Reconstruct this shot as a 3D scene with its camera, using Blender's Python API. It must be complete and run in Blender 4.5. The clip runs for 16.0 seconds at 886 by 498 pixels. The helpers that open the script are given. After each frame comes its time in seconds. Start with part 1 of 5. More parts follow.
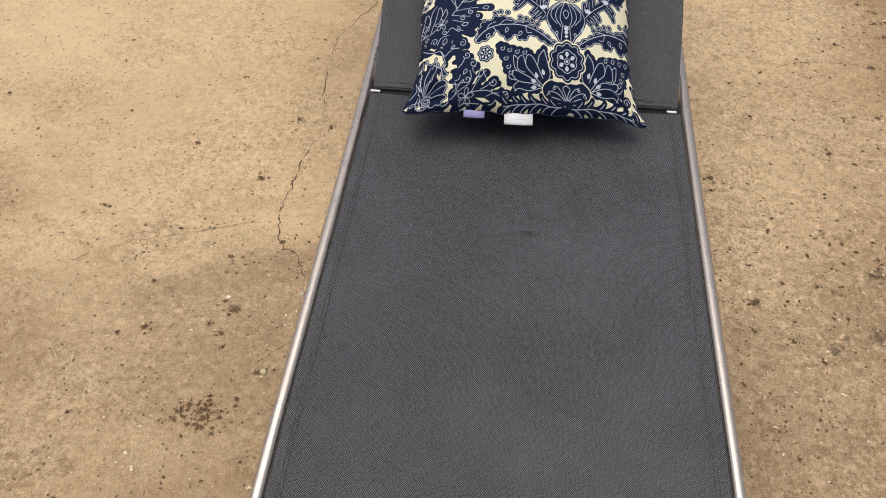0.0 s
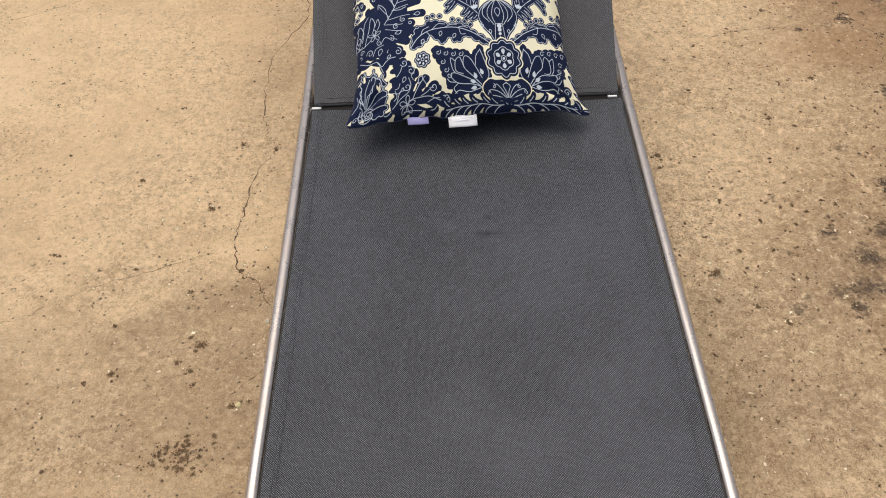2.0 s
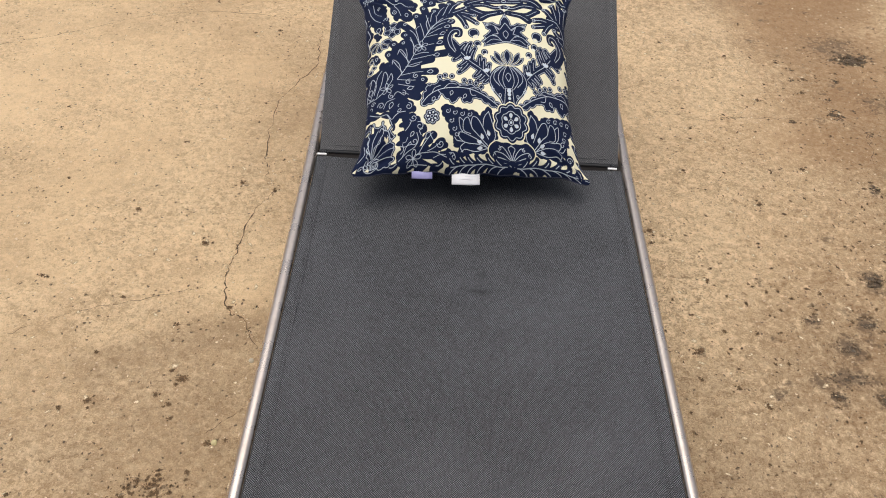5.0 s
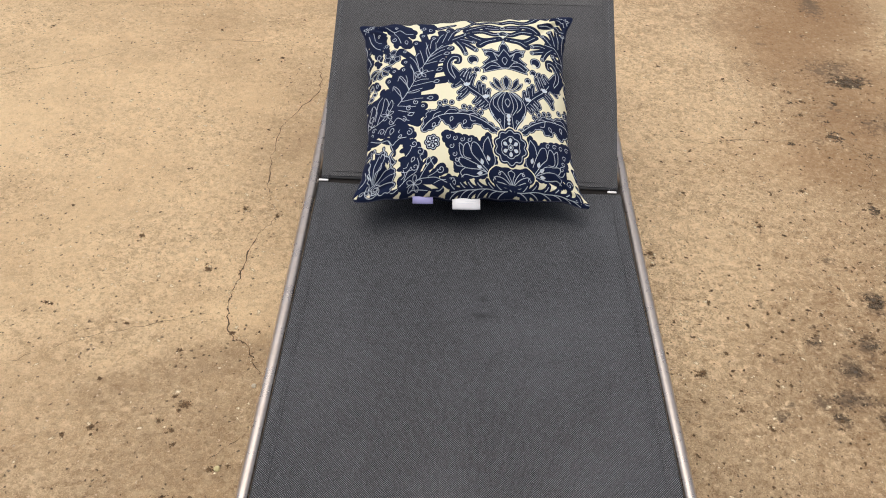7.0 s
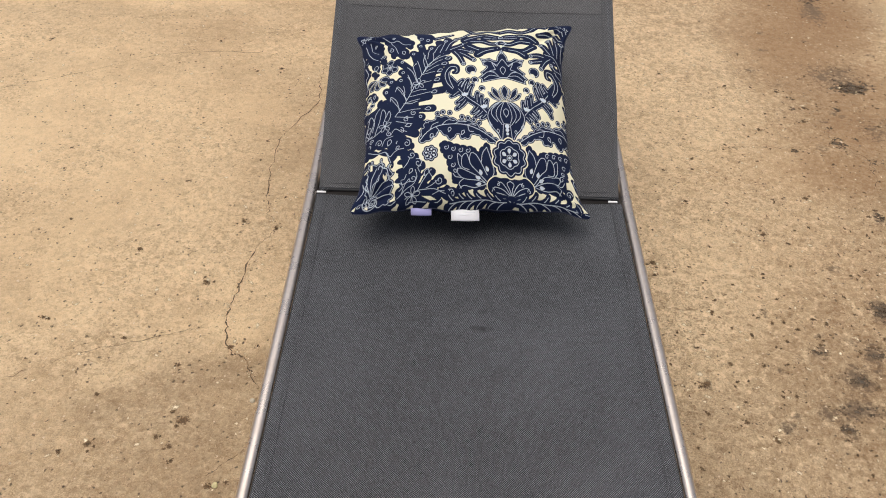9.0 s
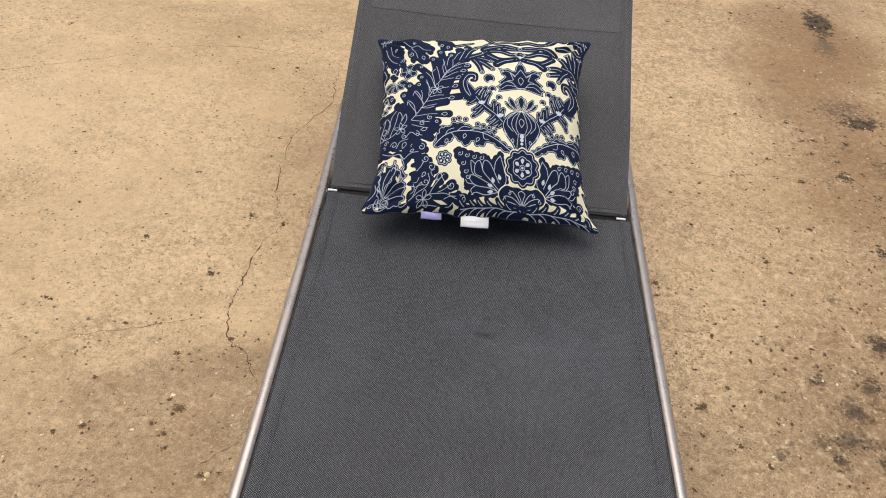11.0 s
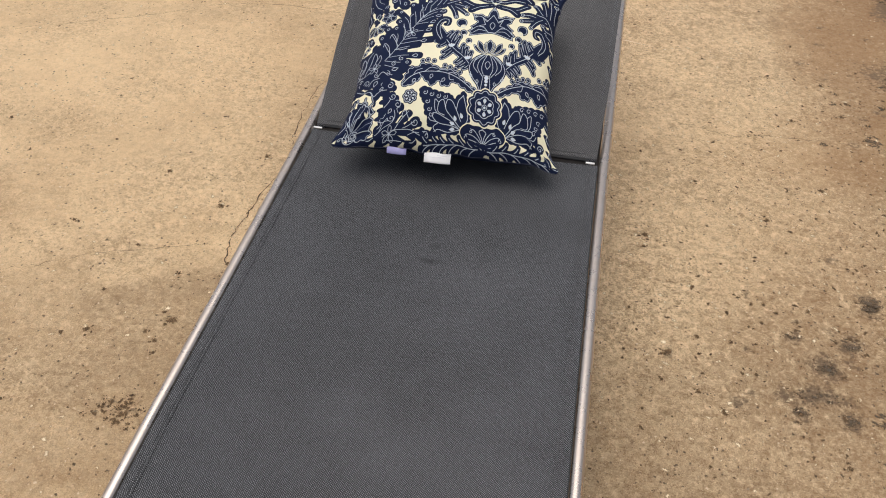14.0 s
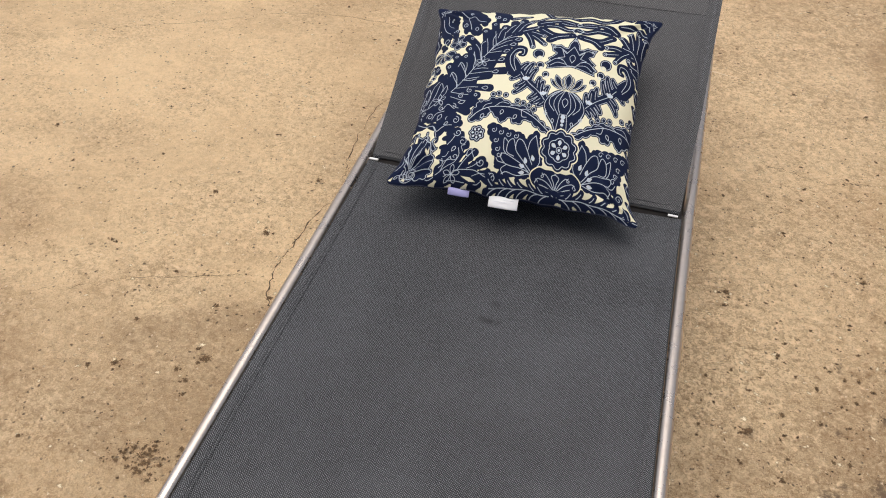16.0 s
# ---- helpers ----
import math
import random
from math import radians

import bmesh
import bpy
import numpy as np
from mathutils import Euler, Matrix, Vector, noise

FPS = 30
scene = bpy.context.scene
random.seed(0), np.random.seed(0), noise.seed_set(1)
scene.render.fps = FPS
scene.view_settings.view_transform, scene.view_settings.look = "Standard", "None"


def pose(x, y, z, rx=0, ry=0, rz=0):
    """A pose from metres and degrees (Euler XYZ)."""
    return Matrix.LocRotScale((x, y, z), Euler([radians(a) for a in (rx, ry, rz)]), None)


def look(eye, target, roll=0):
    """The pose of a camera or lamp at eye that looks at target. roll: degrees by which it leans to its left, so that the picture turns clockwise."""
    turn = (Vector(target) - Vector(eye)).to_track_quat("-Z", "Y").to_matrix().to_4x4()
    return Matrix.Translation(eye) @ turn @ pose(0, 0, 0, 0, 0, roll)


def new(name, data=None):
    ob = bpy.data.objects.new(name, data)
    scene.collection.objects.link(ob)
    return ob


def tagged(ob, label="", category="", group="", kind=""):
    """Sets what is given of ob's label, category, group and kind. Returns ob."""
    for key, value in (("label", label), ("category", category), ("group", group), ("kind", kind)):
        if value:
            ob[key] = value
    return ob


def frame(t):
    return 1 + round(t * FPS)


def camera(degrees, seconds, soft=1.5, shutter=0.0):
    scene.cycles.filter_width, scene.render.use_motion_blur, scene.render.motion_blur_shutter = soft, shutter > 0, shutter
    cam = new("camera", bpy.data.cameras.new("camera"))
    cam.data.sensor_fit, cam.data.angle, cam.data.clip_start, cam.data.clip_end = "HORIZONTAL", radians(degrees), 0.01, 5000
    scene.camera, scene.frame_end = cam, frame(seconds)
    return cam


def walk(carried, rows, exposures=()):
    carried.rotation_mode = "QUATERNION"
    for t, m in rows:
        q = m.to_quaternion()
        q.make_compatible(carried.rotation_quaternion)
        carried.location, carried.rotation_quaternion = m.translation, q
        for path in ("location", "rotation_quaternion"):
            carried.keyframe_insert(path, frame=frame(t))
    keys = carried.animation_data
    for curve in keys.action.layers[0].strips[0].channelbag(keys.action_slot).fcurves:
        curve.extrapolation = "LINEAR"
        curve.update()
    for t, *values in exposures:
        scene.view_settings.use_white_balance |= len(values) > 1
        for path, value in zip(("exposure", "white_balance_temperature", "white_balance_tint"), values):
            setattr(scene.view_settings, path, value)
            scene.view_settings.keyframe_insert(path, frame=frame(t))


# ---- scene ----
cam = camera(55.0, 16.0, soft=1.0)
PATH = [
    (0, (-0.044, -1.306, 1.372), (-0.146, -0.016, -0.153), 1.8),
    (0.5, (-0.047, -1.294, 1.373), (-0.059, 0.017, -0.138), 2.2),
    (1, (-0.026, -1.275, 1.37), (0.012, 0.027, -0.148), 1.6),
    (1.5, (-0.057, -1.288, 1.378), (-0.08, -0.005, -0.156), -1.0),
    (2, (-0.046, -1.294, 1.377), (-0.053, 0.001, -0.147), -2.0),
    (2.5, (-0.04, -1.295, 1.382), (-0.019, 0.016, -0.129), -1.6),
    (3, (-0.039, -1.299, 1.384), (-0.024, 0.031, -0.11), -1.1),
    (3.5, (-0.063, -1.317, 1.391), (-0.062, 0.034, -0.084), 0.3),
    (4, (-0.067, -1.311, 1.385), (-0.055, 0.056, -0.075), 1.1),
    (4.5, (-0.08, -1.315, 1.385), (-0.049, 0.066, -0.061), 3.3),
    (5, (-0.077, -1.305, 1.382), (-0.033, 0.09, -0.051), 4.7),
    (5.2, (-0.087, -1.3, 1.382), (-0.026, 0.099, -0.046), 5.6),
    (7.5, (-0.071, -1.311, 1.392), (-0.042, 0.126, 0.0), 3.7),
    (8, (-0.074, -1.306, 1.392), (-0.041, 0.132, 0.001), 4.9),
    (8.5, (-0.076, -1.302, 1.398), (-0.055, 0.138, 0.011), 4.2),
    (8.7, (-0.062, -1.291, 1.387), (-0.042, 0.151, 0.002), 3.1),
    (10.8, (-0.066, -1.294, 1.381), (-0.035, 0.162, 0.01), 6.1),
    (11, (-0.082, -1.308, 1.377), (-0.055, 0.159, 0.017), 7.0),
    (11.5, (-0.065, -1.305, 1.375), (-0.004, 0.158, 0.013), 6.6),
    (12, (-0.051, -1.302, 1.372), (0.043, 0.131, -0.02), 4.8),
    (12.5, (-0.033, -1.262, 1.348), (0.082, 0.13, -0.084), 6.0),
    (13, (0.063, -1.28, 1.393), (0.041, 0.15, -0.005), 5.7),
    (13.5, (0.198, -1.351, 1.407), (-0.014, 0.07, 0.016), 2.1),
    (14, (0.236, -1.402, 1.388), (-0.012, 0.002, -0.015), 1.9),
    (14.5, (0.231, -1.429, 1.378), (-0.038, -0.022, -0.017), 2.4),
    (15, (0.248, -1.439, 1.376), (-0.08, -0.034, -0.009), 1.4),
    (15.5, (0.261, -1.395, 1.37), (-0.12, -0.001, -0.013), 0.7),
    (16, (0.179, -1.234, 1.337), (-0.184, 0.147, -0.063), 1.9),
]
walk(cam, [(t, look(eye, target, roll)) for t, eye, target, roll in PATH],
     exposures=((0, 0.0), (1.5, 0.06), (5, 0.06), (8, 0.05), (12, 0.06), (13, 0.02), (14, -0.02), (15, 0.01), (16, 0.04)))

# ---- light: a bright overcast sky ----
world = bpy.data.worlds.new("sky")
scene.world = world
world.use_nodes = True
wn = world.node_tree
sky = wn.nodes.new("ShaderNodeTexSky")
sky.sky_type = "NISHITA"
sky.sun_disc = False
sky.sun_elevation, sky.sun_rotation = radians(82), radians(-76)
sky.air_density, sky.dust_density, sky.ozone_density = 1.0, 6.0, 0.6
cloud = wn.nodes.new("ShaderNodeHueSaturation")
cloud.inputs["Saturation"].default_value = 0.45
wn.links.new(sky.outputs[0], cloud.inputs["Color"])
wn.links.new(cloud.outputs[0], wn.nodes["Background"].inputs[0])
wn.nodes["Background"].inputs[1].default_value = 0.12
sun = new("sun", bpy.data.lights.new("sun", "SUN"))
sun.data.energy, sun.data.angle, sun.data.color = 1.2, radians(70), (1.0, 0.95, 0.87)
sun.matrix_world = look((-2.2, 0.55, 16), (0, 0, 0))

# ---- materials ----


def mat(name):
    """An empty node material: its tree, its Principled node and two short-hands."""
    m = bpy.data.materials.new(name)
    m.use_nodes = True
    nt = m.node_tree
    return m, nt, nt.nodes["Principled BSDF"]


def node(nt, kind, ins=None, **props):
    n = nt.nodes.new(kind)
    for k, v in props.items():
        setattr(n, k, v)
    for k, v in (ins or {}).items():
        if isinstance(v, bpy.types.NodeSocket):
            nt.links.new(v, n.inputs[k])
        else:
            n.inputs[k].default_value = v
    return n


def coords(nt):
    return node(nt, "ShaderNodeTexCoord").outputs["Object"]


def noise_tex(nt, vec, scale, detail=4.0, rough=0.55):
    return node(nt, "ShaderNodeTexNoise", {"Vector": vec, "Scale": scale, "Detail": detail, "Roughness": rough}).outputs["Fac"]


def ramp(nt, fac, a, b):
    """0 below a, 1 above b."""
    return node(nt, "ShaderNodeMapRange", {"Value": fac, "From Min": a, "From Max": b}).outputs[0]


def math_op(nt, op, a, b=0.0):
    n = nt.nodes.new("ShaderNodeMath")
    n.operation = op
    for i, v in enumerate((a, b)):
        if isinstance(v, bpy.types.NodeSocket):
            nt.links.new(v, n.inputs[i])
        else:
            n.inputs[i].default_value = v
    return n.outputs[0]


def mix(nt, fac, a, b, blend="MIX"):
    n = nt.nodes.new("ShaderNodeMix")
    n.data_type, n.blend_type = "RGBA", blend
    for i, v in ((0, fac), (6, a), (7, b)):
        if isinstance(v, bpy.types.NodeSocket):
            nt.links.new(v, n.inputs[i])
        else:
            n.inputs[i].default_value = v if i == 0 else (*v, 1.0)
    return n.outputs[2]


def bump(nt, bsdf, height, strength, distance):
    n = node(nt, "ShaderNodeBump", {"Height": height, "Strength": strength, "Distance": distance})
    nt.links.new(n.outputs[0], bsdf.inputs["Normal"])


def concrete():
    m, nt, b = mat("worn_concrete")
    v = coords(nt)
    big = noise_tex(nt, v, 1.3, 5, 0.6)
    mid = noise_tex(nt, v, 7.0, 6, 0.65)
    fine = noise_tex(nt, v, 75.0, 6, 0.75)
    grit = noise_tex(nt, v, 330.0, 3, 0.75)
    patch = noise_tex(nt, node(nt, "ShaderNodeMapping", {"Vector": v, "Scale": (1.0, 1.25, 1.0)}).outputs[0], 22.0, 6, 0.7)
    coarse = node(nt, "ShaderNodeAttribute", attribute_name="coarse").outputs["Fac"]
    zone = math_op(nt, "ADD", math_op(nt, "MULTIPLY", coarse, 0.9), math_op(nt, "MULTIPLY", ramp(nt, big, 0.4, 0.65), 0.25))
    zone = math_op(nt, "ADD", zone, 0.35)
    sweep = noise_tex(nt, node(nt, "ShaderNodeMapping", {"Vector": v, "Scale": (1.0, 1.9, 1.0), "Rotation": (0.0, 0.0, -0.5)}).outputs[0], 2.2, 7, 0.62)
    col = mix(nt, ramp(nt, big, 0.35, 0.65), (0.42, 0.27, 0.135), (0.60, 0.42, 0.23))
    col = mix(nt, math_op(nt, "MULTIPLY", ramp(nt, sweep, 0.5, 0.64), 0.85), col, (0.86, 0.65, 0.395))
    col = mix(nt, math_op(nt, "MULTIPLY", ramp(nt, sweep, 0.5, 0.38), 0.7), col, (0.30, 0.195, 0.10))
    col = mix(nt, math_op(nt, "MULTIPLY", ramp(nt, patch, 0.51, 0.6), math_op(nt, "ADD", 0.3, math_op(nt, "MULTIPLY", coarse, 0.4))), col, (0.82, 0.64, 0.40))
    col = mix(nt, math_op(nt, "MULTIPLY", ramp(nt, patch, 0.47, 0.37), math_op(nt, "ADD", 0.3, math_op(nt, "MULTIPLY", coarse, 0.35))), col, (0.23, 0.145, 0.072))
    col = mix(nt, math_op(nt, "MULTIPLY", ramp(nt, mid, 0.42, 0.7), 0.55), col, (0.60, 0.455, 0.28))
    col = mix(nt, math_op(nt, "MULTIPLY", ramp(nt, mid, 0.5, 0.28), 0.5), col, (0.31, 0.205, 0.11))
    col = mix(nt, math_op(nt, "MULTIPLY", ramp(nt, fine, 0.52, 0.62), math_op(nt, "MULTIPLY", zone, 0.85)), col, (0.80, 0.63, 0.41))
    col = mix(nt, math_op(nt, "MULTIPLY", ramp(nt, fine, 0.46, 0.36), math_op(nt, "MULTIPLY", zone, 0.95)), col, (0.20, 0.125, 0.065))
    col = mix(nt, math_op(nt, "MULTIPLY", ramp(nt, grit, 0.54, 0.64), math_op(nt, "MULTIPLY", zone, 0.95)), col, (0.19, 0.12, 0.065))
    col = mix(nt, math_op(nt, "MULTIPLY", ramp(nt, grit, 0.46, 0.36), math_op(nt, "MULTIPLY", zone, 0.85)), col, (0.82, 0.66, 0.45))
    # paler zones of the slab
    pale_tone = node(nt, "ShaderNodeAttribute", attribute_name="pale_tone").outputs["Fac"]
    col = mix(nt, math_op(nt, "MULTIPLY", pale_tone, ramp(nt, big, 0.1, 0.7)), col, (0.90, 0.69, 0.42))
    # the worn crust: pale islands round rough darker hollows
    crust = noise_tex(nt, v, 40.0, 8, 0.72)
    worn = math_op(nt, "ADD", 0.12, math_op(nt, "MULTIPLY", coarse, 0.6))
    col = mix(nt, math_op(nt, "MULTIPLY", ramp(nt, crust, 0.53, 0.585), worn), col, (0.90, 0.715, 0.46))
    col = mix(nt, math_op(nt, "MULTIPLY", ramp(nt, crust, 0.43, 0.38), math_op(nt, "MULTIPLY", worn, 0.7)), col, (0.25, 0.155, 0.08))
    # stones of the aggregate, each with its own tone
    warp = node(nt, "ShaderNodeTexNoise", {"Vector": v, "Scale": 120.0, "Detail": 3.0}).outputs["Color"]
    wv = node(nt, "ShaderNodeVectorMath", {0: v, 1: node(nt, "ShaderNodeVectorMath", {0: warp, 1: (0.012, 0.012, 0.012)}, operation="MULTIPLY").outputs[0]}, operation="ADD").outputs[0]
    rough_zone = math_op(nt, "ADD", ramp(nt, noise_tex(nt, v, 3.2, 5, 0.65), 0.38, 0.62), math_op(nt, "MULTIPLY", coarse, ramp(nt, patch, 0.36, 0.56)))
    for scale, amount in ((60.0, 0.16), (110.0, 0.24), (240.0, 0.3)):
        st = node(nt, "ShaderNodeTexVoronoi", {"Vector": wv, "Scale": scale})
        tone = node(nt, "ShaderNodeSeparateColor", {"Color": st.outputs["Color"]}).outputs[0]
        amount = math_op(nt, "MULTIPLY", math_op(nt, "ADD", math_op(nt, "MULTIPLY", rough_zone, 1.0), 0.25), amount)
        col = mix(nt, math_op(nt, "MULTIPLY", ramp(nt, tone, 0.55, 1.0), amount), col, (0.86, 0.69, 0.45))
        col = mix(nt, math_op(nt, "MULTIPLY", ramp(nt, tone, 0.35, 0.0), amount), col, (0.25, 0.155, 0.075))
    # oil stains on the far side, rust streaks, darker brown patches near the foot
    soft_edge = math_op(nt, "ADD", math_op(nt, "MULTIPLY", patch, 0.4), math_op(nt, "MULTIPLY", fine, 0.75))

    def blotch(name, colour, lo, hi, amount):
        a = node(nt, "ShaderNodeAttribute", attribute_name=name).outputs["Fac"]
        f = ramp(nt, math_op(nt, "ADD", a, math_op(nt, "MULTIPLY", math_op(nt, "SUBTRACT", soft_edge, 0.57), 4.6)), lo, hi)
        f = math_op(nt, "MULTIPLY", f, math_op(nt, "MULTIPLY", ramp(nt, a, 0.02, 0.25), amount))
        return mix(nt, f, col, colour)

    col = blotch("dark_tone", (0.21, 0.135, 0.07), 0.0, 1.1, 0.6)
    col = blotch("rust", (0.31, 0.17, 0.07), 0.0, 1.0, 0.62)
    col = blotch("oil", (0.115, 0.08, 0.05), 0.35, 0.95, 0.72)
    # bright and dark grains of the aggregate
    cell = node(nt, "ShaderNodeTexVoronoi", {"Vector": wv, "Scale": 95.0, "Randomness": 1.0})
    pick = node(nt, "ShaderNodeSeparateColor", {"Color": cell.outputs["Color"]})
    speck = math_op(nt, "MULTIPLY", ramp(nt, cell.outputs["Distance"], 0.26, 0.12), ramp(nt, pick.outputs[0], 0.86, 0.9))
    col = mix(nt, math_op(nt, "MULTIPLY", speck, 0.8), col, (0.80, 0.68, 0.50))
    speck2 = math_op(nt, "MULTIPLY", ramp(nt, cell.outputs["Distance"], 0.30, 0.15), ramp(nt, pick.outputs[1], 0.82, 0.86))
    col = mix(nt, math_op(nt, "MULTIPLY", speck2, 0.85), col, (0.10, 0.068, 0.04))
    col = mix(nt, 1.0, col, (1.0, 0.95, 0.915), "MULTIPLY")
    nt.links.new(col, b.inputs["Base Color"])
    nt.links.new(ramp(nt, fine, -0.6, 1.0), b.inputs["Roughness"])
    h = math_op(nt, "ADD", math_op(nt, "MULTIPLY", fine, 0.7), math_op(nt, "MULTIPLY", grit, 0.35))
    h = math_op(nt, "SUBTRACT", h, math_op(nt, "MULTIPLY", speck2, 0.5))
    h = math_op(nt, "ADD", h, math_op(nt, "MULTIPLY", math_op(nt, "MULTIPLY", crust, coarse), 0.8))
    bump(nt, b, h, 1.0, 0.008)
    return m


def crumbly(name, core_colour, edge_colour, soft=0.5):
    """Dirt that lies in a hollow: ragged at its edge, darkest in the middle."""
    m, nt, b = mat(name)
    v = coords(nt)
    core = node(nt, "ShaderNodeAttribute", attribute_name="core").outputs["Fac"]
    rag = math_op(nt, "ADD", math_op(nt, "MULTIPLY", noise_tex(nt, v, 190.0, 4, 0.7), 0.65), math_op(nt, "MULTIPLY", noise_tex(nt, v, 620.0, 3, 0.7), 0.5))
    reach = math_op(nt, "ADD", core, math_op(nt, "MULTIPLY", math_op(nt, "SUBTRACT", rag, 0.575), 2.6))
    nt.links.new(mix(nt, ramp(nt, reach, 0.45, 1.05), edge_colour, core_colour), b.inputs["Base Color"])
    nt.links.new(ramp(nt, reach, 0.32, 0.32 + soft), b.inputs["Alpha"])
    b.inputs["Roughness"].default_value = 0.95
    bump(nt, b, rag, 0.4, 0.002)
    return m


def plain(name, colour, rough=0.8, metal=0.0, grain=0.15, scale=120.0):
    m, nt, b = mat(name)
    f = noise_tex(nt, coords(nt), scale, 4)
    dark = tuple(c * (1 - grain) for c in colour)
    light = tuple(min(1, c * (1 + grain)) for c in colour)
    nt.links.new(mix(nt, f, dark, light), b.inputs["Base Color"])
    b.inputs["Roughness"].default_value, b.inputs["Metallic"].default_value = rough, metal
    bump(nt, b, f, 0.15, 0.0008)
    return m


def sling(name, dark, light, pitch=0.0034):
    """Woven vinyl mesh: a fine basket weave with lighter crowns."""
    m, nt, b = mat(name)
    v = coords(nt)
    xyz = node(nt, "ShaderNodeSeparateXYZ", {"Vector": v})
    k = 2 * math.pi / pitch
    pull = node(nt, "ShaderNodeSeparateColor", {"Color": node(nt, "ShaderNodeTexNoise", {"Vector": v, "Scale": 70.0, "Detail": 2.0}).outputs["Color"]})
    sx = math_op(nt, "SINE", math_op(nt, "MULTIPLY", math_op(nt, "ADD", xyz.outputs[0], math_op(nt, "MULTIPLY", pull.outputs[0], 0.0042)), k))
    sy = math_op(nt, "SINE", math_op(nt, "MULTIPLY", math_op(nt, "ADD", xyz.outputs[1], math_op(nt, "MULTIPLY", pull.outputs[1], 0.0042)), k))
    weave = math_op(nt, "ADD", math_op(nt, "MULTIPLY", math_op(nt, "MULTIPLY", sx, sy), 0.5), 0.5)
    weave = ramp(nt, weave, 0.6, 0.8)
    cloud = noise_tex(nt, v, 3.2, 6, 0.62)
    thread = noise_tex(nt, node(nt, "ShaderNodeMapping", {"Vector": v, "Scale": (900.0, 40.0, 40.0)}).outputs[0], 1.0, 2)
    col = mix(nt, math_op(nt, "MULTIPLY", weave, math_op(nt, "ADD", 0.7, math_op(nt, "MULTIPLY", thread, 0.5))), dark, light)
    col = mix(nt, math_op(nt, "MULTIPLY", ramp(nt, cloud, 0.45, 0.75), 0.10), col, tuple(c * 1.35 for c in light))
    mark = node(nt, "ShaderNodeAttribute", attribute_name="mark").outputs["Fac"]
    blot = noise_tex(nt, v, 45.0, 4, 0.7)
    col = mix(nt, math_op(nt, "MULTIPLY", math_op(nt, "MULTIPLY", mark, ramp(nt, blot, 0.25, 0.45)), 0.9), col, (0.014, 0.015, 0.018))
    nt.links.new(col, b.inputs["Base Color"])
    b.inputs["Roughness"].default_value = 0.55
    b.inputs["Specular IOR Level"].default_value = 0.35
    bump(nt, b, weave, 0.5, 0.0008)
    return m


def aluminium():
    m, nt, b = mat("brushed_aluminium")
    v = coords(nt)
    streak = noise_tex(nt, node(nt, "ShaderNodeMapping", {"Vector": v, "Scale": (500.0, 6.0, 500.0)}).outputs[0], 1.0, 3)
    grime = noise_tex(nt, v, 25.0, 5, 0.6)
    col = mix(nt, streak, (0.55, 0.475, 0.425), (0.69, 0.615, 0.56))
    col = mix(nt, math_op(nt, "MULTIPLY", ramp(nt, grime, 0.5, 0.75), 0.35), col, (0.34, 0.27, 0.21))
    nt.links.new(col, b.inputs["Base Color"])
    b.inputs["Metallic"].default_value = 0.95
    nt.links.new(ramp(nt, grime, -0.15, 2.0), b.inputs["Roughness"])
    bump(nt, b, streak, 0.05, 0.0005)
    return m


def printed_cotton():
    """Cream cotton with a navy print and pale outlines; the print is the mesh's colour layer."""
    m, nt, b = mat("printed_cotton")
    v = coords(nt)
    ink = node(nt, "ShaderNodeSeparateColor", {"Color": node(nt, "ShaderNodeAttribute", attribute_name="print").outputs["Color"]})
    cloth = noise_tex(nt, v, 14.0, 4)
    yarn = noise_tex(nt, v, 900.0, 2)
    cream = mix(nt, cloth, (0.78, 0.735, 0.52), (0.83, 0.79, 0.60))
    navy = mix(nt, cloth, (0.003, 0.008, 0.032), (0.006, 0.013, 0.046))
    pale = mix(nt, cloth, (0.50, 0.56, 0.64), (0.60, 0.66, 0.72))
    col = mix(nt, ink.outputs[0], cream, navy)
    col = mix(nt, ink.outputs[1], col, pale)
    col = mix(nt, math_op(nt, "MULTIPLY", yarn, 0.06), col, (0.02, 0.02, 0.03))
    nt.links.new(col, b.inputs["Base Color"])
    b.inputs["Roughness"].default_value = 0.85
    b.inputs["Specular IOR Level"].default_value = 0.2
    bump(nt, b, yarn, 0.25, 0.0006)
    return m


CONCRETE = concrete()
PIT = crumbly("pit_dirt", (0.028, 0.017, 0.009), (0.21, 0.125, 0.06), 0.28)
GRAIN = crumbly("pale_grain", (0.88, 0.77, 0.58), (0.66, 0.49, 0.29), 0.35)
CHALK = plain("chalk", (0.78, 0.66, 0.48), 0.8, 0, 0.25, 300)
TAR = crumbly("old_asphalt", (0.07, 0.06, 0.048), (0.19, 0.125, 0.072), 0.5)
CRACK = plain("crack_dirt", (0.11, 0.072, 0.04), 0.95, 0, 0.5, 200)
SEAT_FABRIC = sling("charcoal_sling", (0.0070, 0.0077, 0.0095), (0.216, 0.221, 0.242))
HEAD_FABRIC = sling("grey_sling", (0.030, 0.0295, 0.031), (0.185, 0.182, 0.19))
HEM = sling("hem_sling", (0.006, 0.0065, 0.009), (0.23, 0.235, 0.255))
BACK_FABRIC = sling("backrest_mesh", (0.020, 0.020, 0.023), (0.165, 0.165, 0.174))
THREAD = plain("charcoal_thread", (0.062, 0.063, 0.068), 0.8, 0, 0.3, 900)
ALU = aluminium()
# brown steel with the shade of the hinge gap put into its colour
SHADED_STEEL = plain("shaded_brown_steel", (0.012, 0.009, 0.008), 0.8, 0.0)
